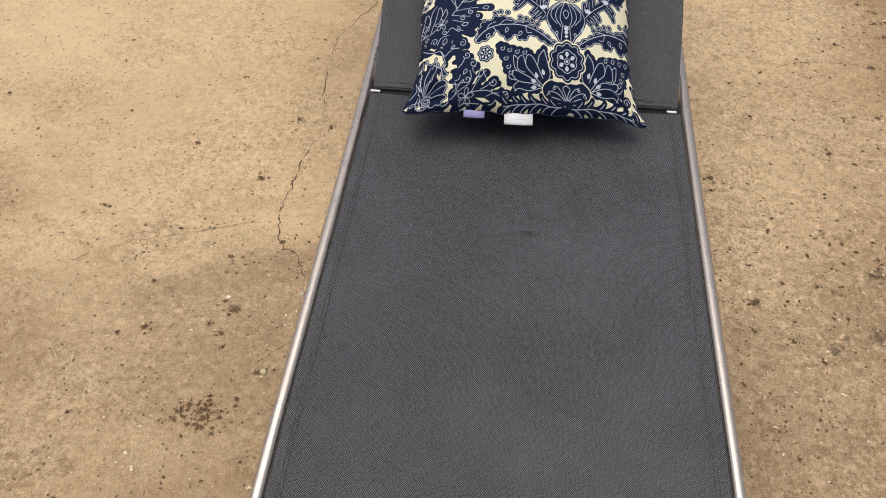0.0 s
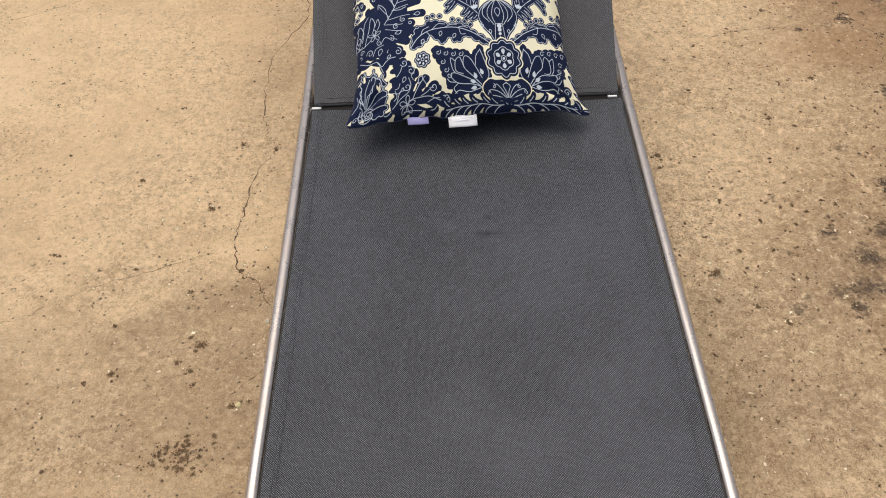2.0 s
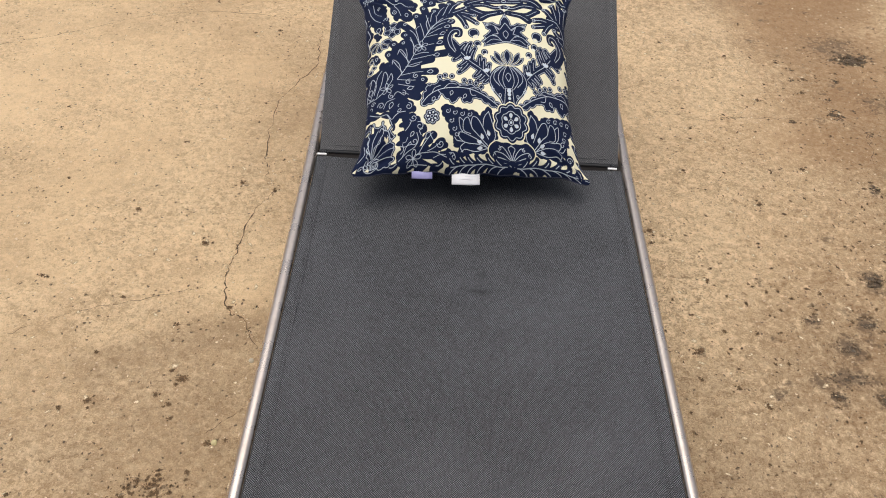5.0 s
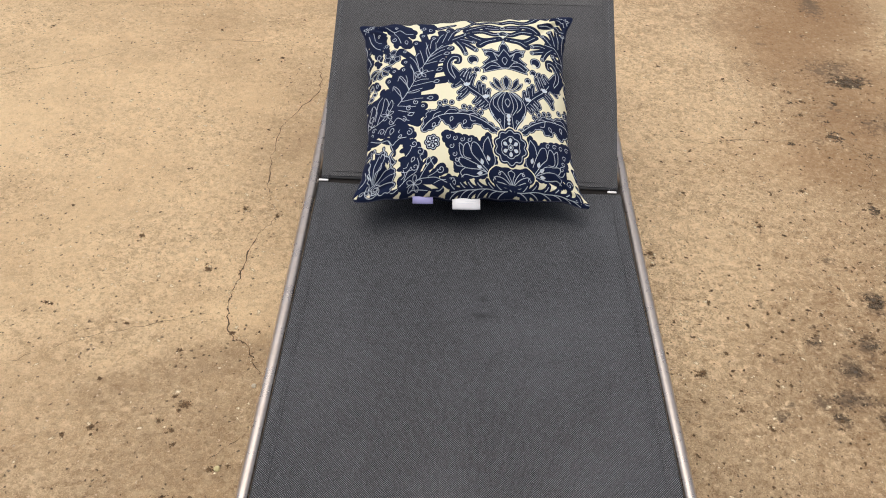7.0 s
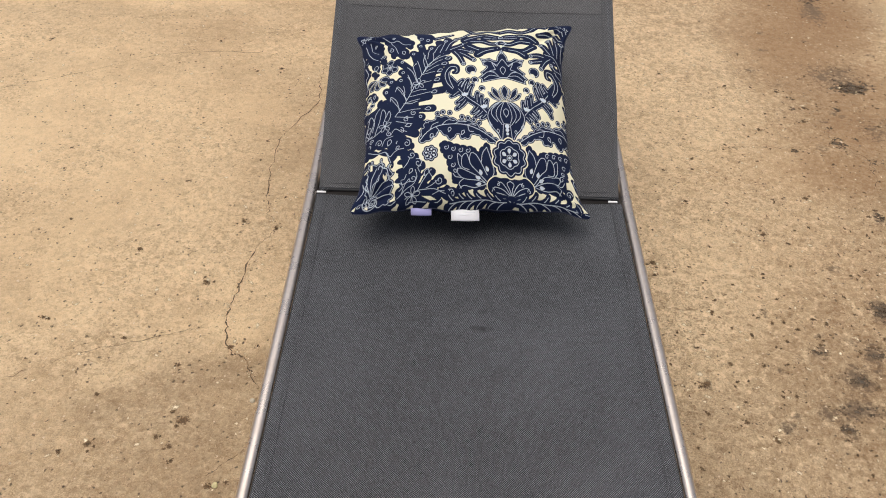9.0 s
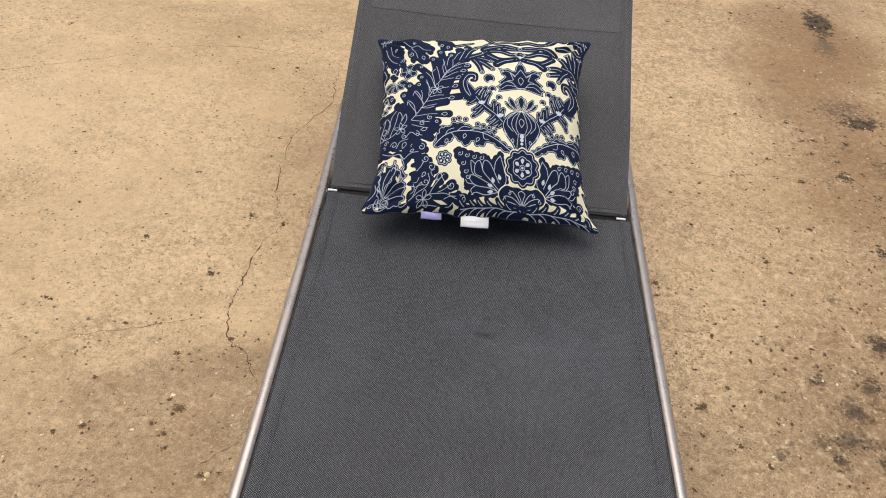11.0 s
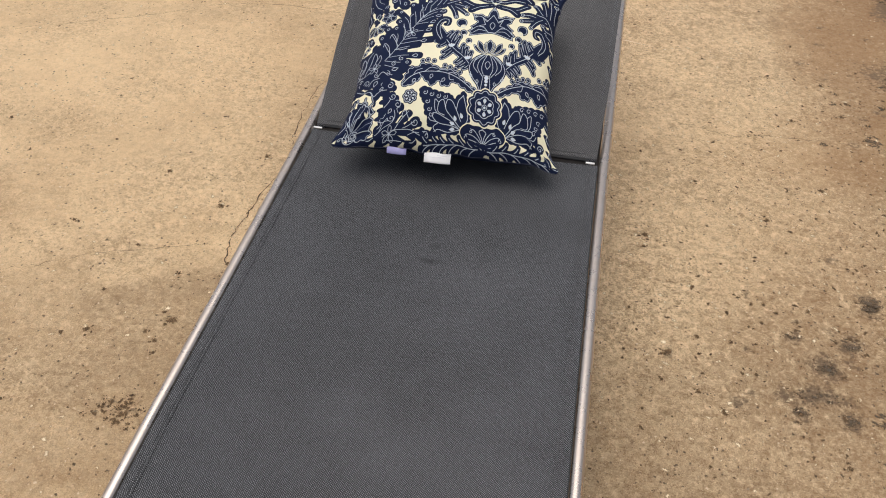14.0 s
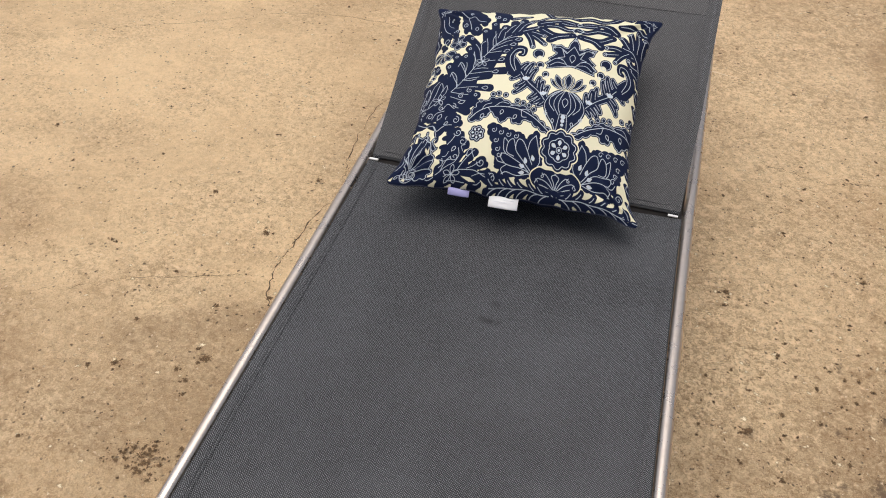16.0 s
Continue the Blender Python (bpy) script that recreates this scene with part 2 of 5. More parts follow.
CLIP = plain("white_plastic", (0.80, 0.80, 0.80), 0.4, 0, 0.05)
RUBBER = plain("black_rubber", (0.02, 0.02, 0.02), 0.8)
COTTON = printed_cotton()
TAG_WHITE = plain("white_satin", (0.90, 0.89, 0.91), 0.5, 0, 0.04, 60)
TAG_LILAC = plain("lilac_satin", (0.42, 0.40, 0.72), 0.5, 0, 0.08, 60)
TAG_INK = plain("grey_ink", (0.78, 0.78, 0.82), 0.7)

# ---- helpers for building ----


def part(name, bm, material, parent=None, label="", smooth=True):
    """Link a bmesh as one mesh object under a thing or a part."""
    me = bpy.data.meshes.new(name)
    bm.to_mesh(me)
    bm.free()
    me.materials.append(material)
    if smooth:
        for p in me.polygons:
            p.use_smooth = True
    ob = new(name, me)
    ob.parent = parent
    return tagged(ob, label)


def grid_mesh(name, pts, material, layers=None):
    """A mesh of quads over an (n, m, 3) array of places; layers: named (n, m) or (n, m, 3) values on its corners."""
    n, m = pts.shape[:2]
    idx = np.arange(n * m).reshape(n, m)
    quads = np.stack([idx[:-1, :-1], idx[:-1, 1:], idx[1:, 1:], idx[1:, :-1]], -1).reshape(-1)
    me = bpy.data.meshes.new(name)
    me.vertices.add(n * m)
    me.vertices.foreach_set("co", pts.reshape(-1).astype(np.float32))
    count = len(quads) // 4
    me.loops.add(count * 4)
    me.loops.foreach_set("vertex_index", quads.astype(np.int32))
    me.polygons.add(count)
    me.polygons.foreach_set("loop_start", np.arange(0, count * 4, 4, dtype=np.int32))
    me.polygons.foreach_set("use_smooth", np.ones(count, dtype=bool))
    me.update(calc_edges=True)
    for key, val in (layers or {}).items():
        if val.ndim == 2:
            me.attributes.new(key, "FLOAT", "POINT").data.foreach_set("value", val.reshape(-1).astype(np.float32))
        else:
            rgba = np.concatenate([val, np.ones((n, m, 1))], -1)
            me.attributes.new(key, "FLOAT_COLOR", "POINT").data.foreach_set("color", rgba.reshape(-1).astype(np.float32))
    me.materials.append(material)
    return me


def loft(rings, closed=True, caps=True):
    """A bmesh through rings of equally many places."""
    bm = bmesh.new()
    rows = [[bm.verts.new(p) for p in r] for r in rings]
    k = len(rows[0])
    for a, b in zip(rows, rows[1:]):
        for i in range(k if closed else k - 1):
            bm.faces.new((a[i], a[(i + 1) % k], b[(i + 1) % k], b[i]))
    if caps and closed:
        bm.faces.new(rows[0][::-1])
        bm.faces.new(rows[-1])
    bmesh.ops.recalc_face_normals(bm, faces=bm.faces)
    return bm


def tube(path, rx, rz, k=14):
    """A tube of oval section along a path."""
    rings = []
    for i, p in enumerate(path):
        a, b = Vector(path[max(i - 1, 0)]), Vector(path[min(i + 1, len(path) - 1)])
        d = (b - a).normalized()
        side = d.cross(Vector((0, 0, 1)))
        side = side.normalized() if side.length > 0.05 else Vector((1, 0, 0))
        up = side.cross(d)
        rings.append([Vector(p) + side * (rx * math.cos(t)) + up * (rz * math.sin(t)) for t in (2 * math.pi * j / k for j in range(k))])
    return loft(rings)


def box(size, at=(0, 0, 0), bevel=0.001):
    bm = bmesh.new()
    bmesh.ops.create_cube(bm, size=1, matrix=Matrix.Translation(at) @ Matrix.Diagonal((*size, 1)))
    bmesh.ops.bevel(bm, geom=bm.edges[:], offset=bevel, segments=2, affect="EDGES", profile=0.5)
    return bm


def smooth_line(pts, n):
    """A Catmull-Rom line through a few places."""
    pts = [np.array(p, float) for p in pts]
    ext = [2 * pts[0] - pts[1], *pts, 2 * pts[-1] - pts[-2]]
    out = []
    for i in range(1, len(ext) - 2):
        a, b, c, d = ext[i - 1:i + 3]
        for t in np.linspace(0, 1, n, endpoint=False):
            out.append(0.5 * (2 * b + (c - a) * t + (2 * a - 5 * b + 4 * c - d) * t * t + (3 * b - a - 3 * c + d) * t ** 3))
    return np.array(out + [pts[-1]])


# ---- the ground: one worn concrete slab ----


def spread(inner, step, reach):
    """Even steps near the middle, growing ones out to the horizon."""
    far, s = [inner], step
    while far[-1] < reach:
        s *= 1.35
        far.append(far[-1] + s)
    out = np.array(far[1:])
    return np.concatenate([-out[::-1], np.arange(-inner, inner + step / 2, step), out])


def blots(X, Y, spots):
    """Soft round spots: places, radii along x and y, depth."""
    f = np.zeros_like(X)
    for x, y, rx, ry, amount in spots:
        d = np.sqrt(((X - x) / rx) ** 2 + ((Y - y) / ry) ** 2)
        f = np.maximum(f, amount * np.clip(1.25 - 0.75 * d, 0, 1))
    return f


gx = spread(2.2, 0.012, 1500)
GX, GY = np.meshgrid(gx, gx, indexing="xy")
OIL = [(1.13, 0.14, 0.05, 0.12, 1.2), (1.2, 1.42, 0.035, 0.08, 1.0), (1.14, 1.0, 0.09, 0.07, 0.75), (1.19, 0.72, 0.06, 0.05, 0.6), (1.12, 0.27, 0.03, 0.05, 0.9), (1.05, 0.34, 0.012, 0.03, 0.8), 
    (1.21, 1.58, 0.05, 0.1, 0.6), (1.175, 0.945, 0.05, 0.03, 0.5),
    (0.83, -0.18, 0.035, 0.035, 1.0), (0.81, -0.26, 0.06, 0.022, 0.95), (0.74, -0.27, 0.02, 0.022, 0.9), (0.77, -0.31, 0.02, 0.024, 0.9),
    (0.86, -0.31, 0.025, 0.025, 0.9), (0.89, -0.11, 0.03, 0.027, 0.9), (0.95, 0.02, 0.03, 0.035, 0.9), (0.77, -0.11, 0.022, 0.02, 0.8),
    (1.12, 0.10, 0.04, 0.09, 0.85), (1.06, -0.09, 0.04, 0.05, 0.8), (0.65, -0.31, 0.02, 0.016, 0.7), (0.85, -0.08, 0.02, 0.014, 0.7), (0.51, -0.21, 0.012, 0.014, 0.9), (-0.56, -0.576, 0.014, 0.011, 0.9), (-0.515, -0.585, 0.022, 0.014, 0.7),
]
spots = random.Random(11)
for _ in range(34):
    OIL.append((spots.gauss(0.88, 0.13), spots.gauss(-0.2, 0.17), spots.uniform(0.006, 0.016), spots.uniform(0.005, 0.013), spots.uniform(0.5, 0.85)))
for _ in range(26):
    OIL.append((spots.gauss(1.12, 0.12), spots.gauss(1.0, 0.35), spots.uniform(0.008, 0.022), spots.uniform(0.006, 0.016), spots.uniform(0.5, 0.85)))
# where the slab is darker brown, also along the rails
DARK_TONE = [(-0.8, -0.45, 0.3, 0.16, 0.2), (-0.5, -0.4, 0.14, 0.14, 0.4), (-0.45, -0.7, 0.25, 0.16, 0.35), (1.12, 0.2, 0.08, 0.2, 0.7), (0.5, -0.45, 0.12, 0.2, 0.6), 
    (0.88, -0.22, 0.22, 0.2, 0.8), (0.95, -0.45, 0.25, 0.2, 0.5), (1.25, 0.5, 0.25, 0.3, 0.8), (1.1, 0.05, 0.12, 0.2, 0.7), (-0.5, -0.45, 0.17, 0.22, 0.6), (1.1, 0.75, 0.15, 0.2, 0.6), (1.2, 1.5, 0.2, 0.4, 0.8),
    (-0.75, -0.4, 0.35, 0.14, 0.25), (0.55, -0.5, 0.2, 0.14, 0.45), (-0.45, 0.45, 0.12, 0.35, 0.35),
]
# where the slab is paler
PALE_TONE = [(-0.55, -0.13, 0.22, 0.07, 0.95), (-0.85, -0.08, 0.3, 0.06, 0.8), (0.62, 0.2, 0.2, 0.22, 0.7), (0.72, 0.62, 0.16, 0.3, 0.6), (0.55, 0.9, 0.14, 0.2, 0.6), (-1.3, 0.7, 0.9, 0.9, 0.75), (-0.75, 0.1, 0.5, 0.5, 0.6), (0.72, 0.35, 0.3, 0.6, 0.55), (1.5, 1.2, 0.2, 0.3, 0.4)]
COARSE = [(0.75, -0.05, 0.5, 0.65, 1.2), (0.8, 0.9, 0.5, 0.5, 0.8), (-0.55, 0.15, 0.2, 0.3, 0.5), (-0.6, -0.35, 0.3, 0.3, 0.6)]
# a slanting tone edge: pale band above, darker band below
for k in range(7):
    f = k / 6
    PALE_TONE.append((-0.72 + 0.28 * f, -0.265 + 0.135 * f, 0.045, 0.03, 1.0))
    DARK_TONE.append((-0.70 + 0.28 * f, -0.345 + 0.135 * f, 0.05, 0.04, 0.65))
RUST = [(1.05, 1.15, 0.16, 0.3, 1.25), (1.2, 1.35, 0.15, 0.2, 1.3), (1.12, 0.72, 0.12, 0.16, 1.0), (1.0, 0.52, 0.2, 0.12, 0.9), (1.05, 0.68, 0.2, 0.12, 0.7), (1.3, 0.3, 0.25, 0.35, 0.7), (0.95, -0.1, 0.3, 0.5, 0.45), (1.14, 1.32, 0.17, 0.34, 1.0), (1.2, 0.9, 0.25, 0.3, 0.8), (0.9, 0.5, 0.3, 0.12, 0.45)]
ground = new("ground", grid_mesh("ground", np.stack([GX, GY, np.zeros_like(GX)], -1), CONCRETE,
                                 {"oil": blots(GX, GY, OIL), "dark_tone": blots(GX, GY, DARK_TONE), "rust": blots(GX, GY, RUST), "pale_tone": blots(GX, GY, PALE_TONE), "coarse": blots(GX, GY, COARSE)}))
tagged(ground, "worn sandy beige concrete with cracks, pits and oil stains", "ground", kind="structure")

rng = random.Random(4)


def crack(pts, width, wander, steps=9):
    """A hairline crack: a ragged dark groove along a wandering line."""
    line = smooth_line(pts, steps)
    bm = bmesh.new()
    left, right = [], []
    for i, p in enumerate(line):
        d = line[min(i + 1, len(line) - 1)] - line[max(i - 1, 0)]
        nrm = np.array((-d[1], d[0])) / (np.hypot(*d) + 1e-9)
        q = p + nrm * rng.uniform(-wander, wander)
        w = width * rng.choice((0.25, 0.5, 0.8, 1.0, 1.5)) * min(1, 0.2 + 4 * min(i, len(line) - 1 - i) / len(line))
        left.append(bm.verts.new((*(q + nrm * w), 0.0008)))
        right.append(bm.verts.new((*(q - nrm * w), 0.0008)))
    for i in range(len(line) - 1):
        bm.faces.new((left[i], right[i], right[i + 1], left[i + 1]))
    bmesh.ops.recalc_face_normals(bm, faces=bm.faces)
    return part("crack", bm, CRACK, ground, "dark hairline crack", smooth=False)


crack([(-0.40, 0.97), (-0.42, 0.86), (-0.41, 0.75), (-0.49, 0.53), (-0.48, 0.32), (-0.47, 0.26), (-0.44, 0.2)], 0.0010, 0.006)
crack([(-0.44, 0.2), (-0.48, 0.11), (-0.49, 0.0), (-0.50, -0.08), (-0.48, -0.17), (-0.44, -0.2), (-0.40, -0.27)], 0.0014, 0.004)
crack([(-1.6, 0.6), (-1.35, 0.71), (-1.15, 0.81), (-0.92, 0.94), (-0.69, 0.98), (-0.41, 0.97)], 0.0006, 0.006)
crack([(-1.0, -0.31), (-0.86, -0.25), (-0.77, -0.2), (-0.61, -0.14), (-0.5, -0.11)], 0.0004, 0.006)
crack([(-0.46, -0.47), (-0.44, -0.45), (-0.40, -0.41)], 0.0006, 0.002)
crack([(0.46, 0.63), (0.54, 0.62), (0.67, 0.59), (0.74, 0.61), (0.91, 0.62), (1.0, 0.62)], 0.0005, 0.005)
crack([(1.03, 0.74), (1.04, 0.65), (1.11, 0.57), (1.08, 0.42)], 0.0008, 0.006)


chalk = bmesh.new()
for a, b in zip(np.linspace(0, 0.9, 10), np.linspace(0.1, 1, 10)):
    quad = []
    for f, sg in ((a, 1), (b, 1), (b, -1), (a, -1)):
        w = 0.0018 * (1 - 0.7 * f) * sg
        quad.append(chalk.verts.new((0.358 + 0.093 * f, 1.024 - 0.018 * f + w + 0.001 * math.sin(9 * f), 0.0008)))
    chalk.faces.new(quad[::-1])
part("scratch", chalk, CHALK, ground, "pale chalky scratch", smooth=False)


def hollows(name, spots, material, label, kind=""):
    """Little ragged hollows or chips, one fan each: x, y, radius, stretch, turn. The middle of a fan is its core."""
    verts, faces, core = [], [], []
    for n, (x, y, r, stretch, turn) in enumerate(spots):
        base, z = len(verts), 0.0006 + 0.0000002 * n
        verts.append((x, y, z))
        core.append(1.0)
        for i in range(9):
            a = 2 * math.pi * i / 9
            far = 1.9 * r * rng.uniform(0.7, 1.2)
            px, py = far * stretch * math.cos(a), far * math.sin(a)
            verts.append((x + px * math.cos(turn) - py * math.sin(turn), y + px * math.sin(turn) + py * math.cos(turn), z))
            core.append(0.0)
            faces.append((base, base + 1 + i, base + 1 + (i + 1) % 9))
    me = bpy.data.meshes.new(name)
    me.from_pydata(verts, [], faces)
    me.attributes.new("core", "FLOAT", "POINT").data.foreach_set("value", core)
    me.materials.append(material)
    ob = new(name, me)
    ob.parent = ground
    return tagged(ob, label, kind=kind)


def asphalt_patch(x, y, rx, ry, count):
    """A ragged scab of old dark asphalt left on the slab."""
    spots = []
    for k in range(count):
        a, q = rng.uniform(0, 2 * math.pi), rng.random() ** 0.6
        spots.append((x + rx * q * math.cos(a), y + ry * q * math.sin(a), rng.uniform(0.12, 0.34) * min(rx, ry) * (1.25 - q), rng.uniform(1, 2.2), rng.uniform(-0.6, 0.6)))
    return hollows("asphalt_patch", spots, TAR, "ragged patch of old dark asphalt")


asphalt_patch(1.215, 1.58, 0.055, 0.12, 70)
asphalt_patch(1.175, 0.945, 0.085, 0.04, 60)
asphalt_patch(1.05, 0.65, 0.026, 0.03, 26)
asphalt_patch(1.12, 0.57, 0.03, 0.014, 18)
asphalt_patch(0.921, 0.608, 0.026, 0.012, 16)
asphalt_patch(1.105, 0.672, 0.014, 0.012, 10)
asphalt_patch(0.742, 0.606, 0.016, 0.008, 10)
asphalt_patch(0.665, 0.588, 0.018, 0.007, 9)
asphalt_patch(0.979, 0.871, 0.02, 0.012, 14)
asphalt_patch(0.966, 0.81, 0.012, 0.012, 8)
asphalt_patch(1.048, 0.725, 0.01, 0.02, 12)
asphalt_patch(1.095, 0.82, 0.018, 0.018, 10)
asphalt_patch(0.883, 0.40, 0.01, 0.016, 9)
asphalt_patch(0.83, -0.185, 0.022, 0.02, 22)
for x, y, rx, ry, count in ((0.95, 0.02, 0.028, 0.03, 22), (0.89, -0.11, 0.026, 0.02, 18), (1.13, 0.14, 0.045, 0.11, 50), (0.77, -0.31, 0.02, 0.018, 14), (0.81, -0.26, 0.05, 0.018, 24),
                            (0.86, -0.31, 0.024, 0.02, 16), (0.77, -0.11, 0.018, 0.014, 10), (0.93, -0.3, 0.03, 0.025, 18), (1.06, 0.34, 0.018, 0.03, 14), (1.11, 0.27, 0.02, 0.03, 14)):
    asphalt_patch(x, y, rx, ry, count)

PITS_WEST = [
    (-0.565, 0.013, 9), (-0.884, -0.108, 7), (-0.691, -0.412, 8), (-0.74, -0.43, 6), (-0.53, -0.353, 11), (-0.57, -0.39, 6), (-0.54, -0.41, 6),
    (-0.53, -0.44, 5), (-0.45, -0.49, 6), (-0.42, -0.48, 4), (-0.57, -0.22, 6), (-0.476, -0.166, 7), (-0.42, -0.16, 4), (-0.71, -0.30, 5),
    (-1.02, 0.475, 5), (-0.75, 1.04, 6), (-0.61, 0.88, 7), (-0.54, 0.90, 7), (-1.01, 0.39, 4), (-0.522, 0.222, 7), (-0.74, 0.11, 7), (-0.44, 0.2, 6),
    (-1.247, 0.227, 6), (-0.768, -0.61, 5), (-1.26, 1.01, 7),
]
PITS_EAST = [
    (0.6, 0.97, 6), (0.79, 0.92, 7), (0.84, 0.70, 7), (0.57, 0.37, 6), (0.62, 0.55, 6), (0.65, 1.47, 6), (0.9, 1.59, 9), (0.561, -0.009, 6),
    (0.66, -0.02, 4), (0.742, 0.257, 8), (0.81, -0.03, 6), (0.57, -0.30, 6), (0.62, -0.34, 7), (0.46, -0.41, 4), (0.45, 0.14, 9), (0.507, -0.211, 10),
    (0.887, 0.404, 8), (0.871, 1.111, 6), (0.847, -0.42, 7), (0.45, 0.10, 6), (0.98, 0.75, 8), (1.0, 0.82, 9), (0.94, 0.9, 7),
]
pits, chips = [], []
for x, y, mm in PITS_WEST + PITS_EAST:
    pits.append((x, y, mm * 0.00072, rng.uniform(1, 1.5), rng.uniform(0, 3)))
    for j in range(3):
        pits.append((x + rng.gauss(0, mm * 0.0009), y + rng.gauss(0, mm * 0.0009), mm * 0.0004 * rng.uniform(0.5, 1), rng.uniform(1, 1.6), rng.uniform(0, 3)))
    chips.append((x + rng.gauss(0, mm * 0.0011), y + rng.gauss(0, mm * 0.0011), mm * 0.0005, rng.uniform(1, 2), rng.uniform(0, 3)))
for j in range(5400):
    x, y = rng.uniform(-1.9, 1.7), rng.uniform(-1.1, 2.0)
    if rng.random() < (0.8 if x > 0.3 and y < 0.3 else 0.45 if x > 0.3 else 0.16 if y < -0.1 else 0.1):
        pits.append((x, y, 0.0007 + 0.0028 * rng.random() ** 4.2, rng.uniform(1, 1.8), rng.uniform(0, 3)))
for j in range(1150):
    cx, cy, sx, sy = rng.choice(((1.2, 1.5, 0.13, 0.25), (1.1, 0.8, 0.12, 0.14), (0.83, -0.22, 0.14, 0.13), (1.05, 0.05, 0.1, 0.15), (0.9, 1.6, 0.14, 0.06), (-0.53, -0.585, 0.035, 0.02), (0.7, -0.1, 0.2, 0.25), (0.7, 0.4, 0.2, 0.3)))
    pits.append((rng.gauss(cx, sx), rng.gauss(cy, sy), 0.0008 + 0.0032 * rng.random() ** 3, rng.uniform(1, 1.9), rng.uniform(0, 3)))
for j in range(3600):
    x, y = rng.uniform(-1.7, 1.5), rng.uniform(-1.0, 1.8)
    if x > 0.25 or rng.random() < 0.5:
        chips.append((x, y, 0.0009 + 0.0028 * rng.random() ** 2.6, rng.uniform(1, 2.2), rng.uniform(0, 3)))
for x, y in smooth_line([(-0.42, 0.86), (-0.49, 0.53), (-0.47, 0.26), (-0.44, 0.2), (-0.49, 0.0), (-0.50, -0.08), (-0.44, -0.2), (-0.40, -0.27)], 14):
    if rng.random() < 0.5:
        pits.append((x + rng.gauss(0, 0.004), y + rng.gauss(0, 0.004), rng.uniform(0.0006, 0.0017), rng.uniform(1, 2), rng.uniform(0, 3)))
    chips.append((x + rng.gauss(0, 0.007), y + rng.gauss(0, 0.007), rng.uniform(0.0006, 0.002), rng.uniform(1, 2), rng.uniform(0, 3)))
hollows("grains", chips, GRAIN, "pale stone grains in the concrete", "stuff")
hollows("pits", pits, PIT, "small dark pits in the concrete", "stuff")


def pebble(x, y, r, flat, colour, label):
    """A small worn stone bedded on the slab."""
    b = bmesh.new()
    bmesh.ops.create_icosphere(b, subdivisions=3, radius=r)
    for v in b.verts:
        v.co *= 1 + 0.35 * noise.noise(v.co * (1.3 / r))
        v.co.z *= flat
    ob = part("pebble", b, plain("stone", colour, 0.85, 0, 0.3, 250))
    ob.location = (x, y, r * flat * 0.7)
    return tagged(ob, label, "pebble", "pebbles on the slab")


pebble(-0.438, -0.488, 0.0055, 0.5, (0.60, 0.52, 0.28), "small pale yellowish pebble on the concrete")
pebble(-0.405, -0.300, 0.005, 0.5, (0.56, 0.48, 0.36), "small pale pebble on the concrete by the rail")

# ---- the chaise lounge ----
lounger = tagged(new("chaise_lounge"), "charcoal mesh chaise lounge with brushed aluminium rails, backrest slightly raised", "lounge chair")
SEAT_Z, MID, RISE = 0.297, 0.0033, radians(22)


def skew(u):
    """How far the hinge line stands forward at u, from -1 to 1 across: it runs a little aslant."""
    return -0.0045 + 0.0045 * u


def half(y):
    """Half width of the seat sling at y."""
    return 0.3013 + (0.0095 if y < 0 else 0.002) * min(1, abs(y) / 0.75) ** 1.2


def bar(path, widths, rz, k=32, square=2.6):
    """A straight-lying bar of rounded square section, half as wide at each place as given."""
    rings = []
    for p, rx in zip(path, widths):
        ring_ = []
        for j in range(k):
            a = 2 * math.pi * j / k
            c, sn = math.cos(a), math.sin(a)
            ring_.append(Vector(p) + Vector((math.copysign(abs(c) ** (2 / square), c) * rx, 0, math.copysign(abs(sn) ** (2 / square), sn) * rz)))
        rings.append(ring_)
    return loft(rings)


# side rails: rounded square tube with a dark fabric groove, from the foot to the head
RAIL = 0.0106
for side in (-1, 1):
    ys = np.linspace(-1.22, 0.80, 60)
    wide = [0.0108 + 0.0014 * min(1, max(0, (y + 0.7) / 0.7)) for y in ys]
    path = [(MID + side * (half(y) - 0.0002 + w), y, SEAT_Z - 0.0135) for y, w in zip(ys, wide)]
    rail = part("side_rail", bar(path, wide, 0.0165), ALU, lounger, "brushed aluminium rail")
    lip = [(MID + side * (half(y) - 0.0010), y, SEAT_Z - 0.0016) for y in ys if y < 0.005]
    part("groove", tube(lip, 0.0016, 0.0020, 8), RUBBER, rail, "black fabric groove")
    for y in (-1.22, 0.80):
        part("end_cap", box((0.020, 0.006, 0.034), (MID + side * (half(y) + RAIL), y + math.copysign(0.002, y), SEAT_Z - 0.0135), 0.003), RUBBER, rail, "black plastic cap")
    # legs: bent tubes, front and back
    for y, lean in ((-0.95, -0.06), (0.45, 0.08)):
        x = MID + side * (half(y) + RAIL)
        leg = part("leg", tube([(x, y, SEAT_Z - 0.02), (x, y + lean * 0.5, 0.15), (x, y + lean, 0.012)], 0.009, 0.015, 12), ALU, lounger, "aluminium tube leg")
        part("foot_cap", box((0.03, 0.04, 0.016), (x, y + lean, 0.008), 0.004), RUBBER, leg, "black rubber foot")
for y, z, r, q in ((-1.19, SEAT_Z - 0.012, 0.012, 0.012), (0.78, SEAT_Z - 0.012, 0.012, 0.012)):
    w = half(y) + 0.004
    part("crossbar", tube([(MID - w, y, z), (MID, y, z), (MID + w, y, z)], r, q, 12), SHADED_STEEL, lounger, "brown steel crossbar, coloured as in deep shade")

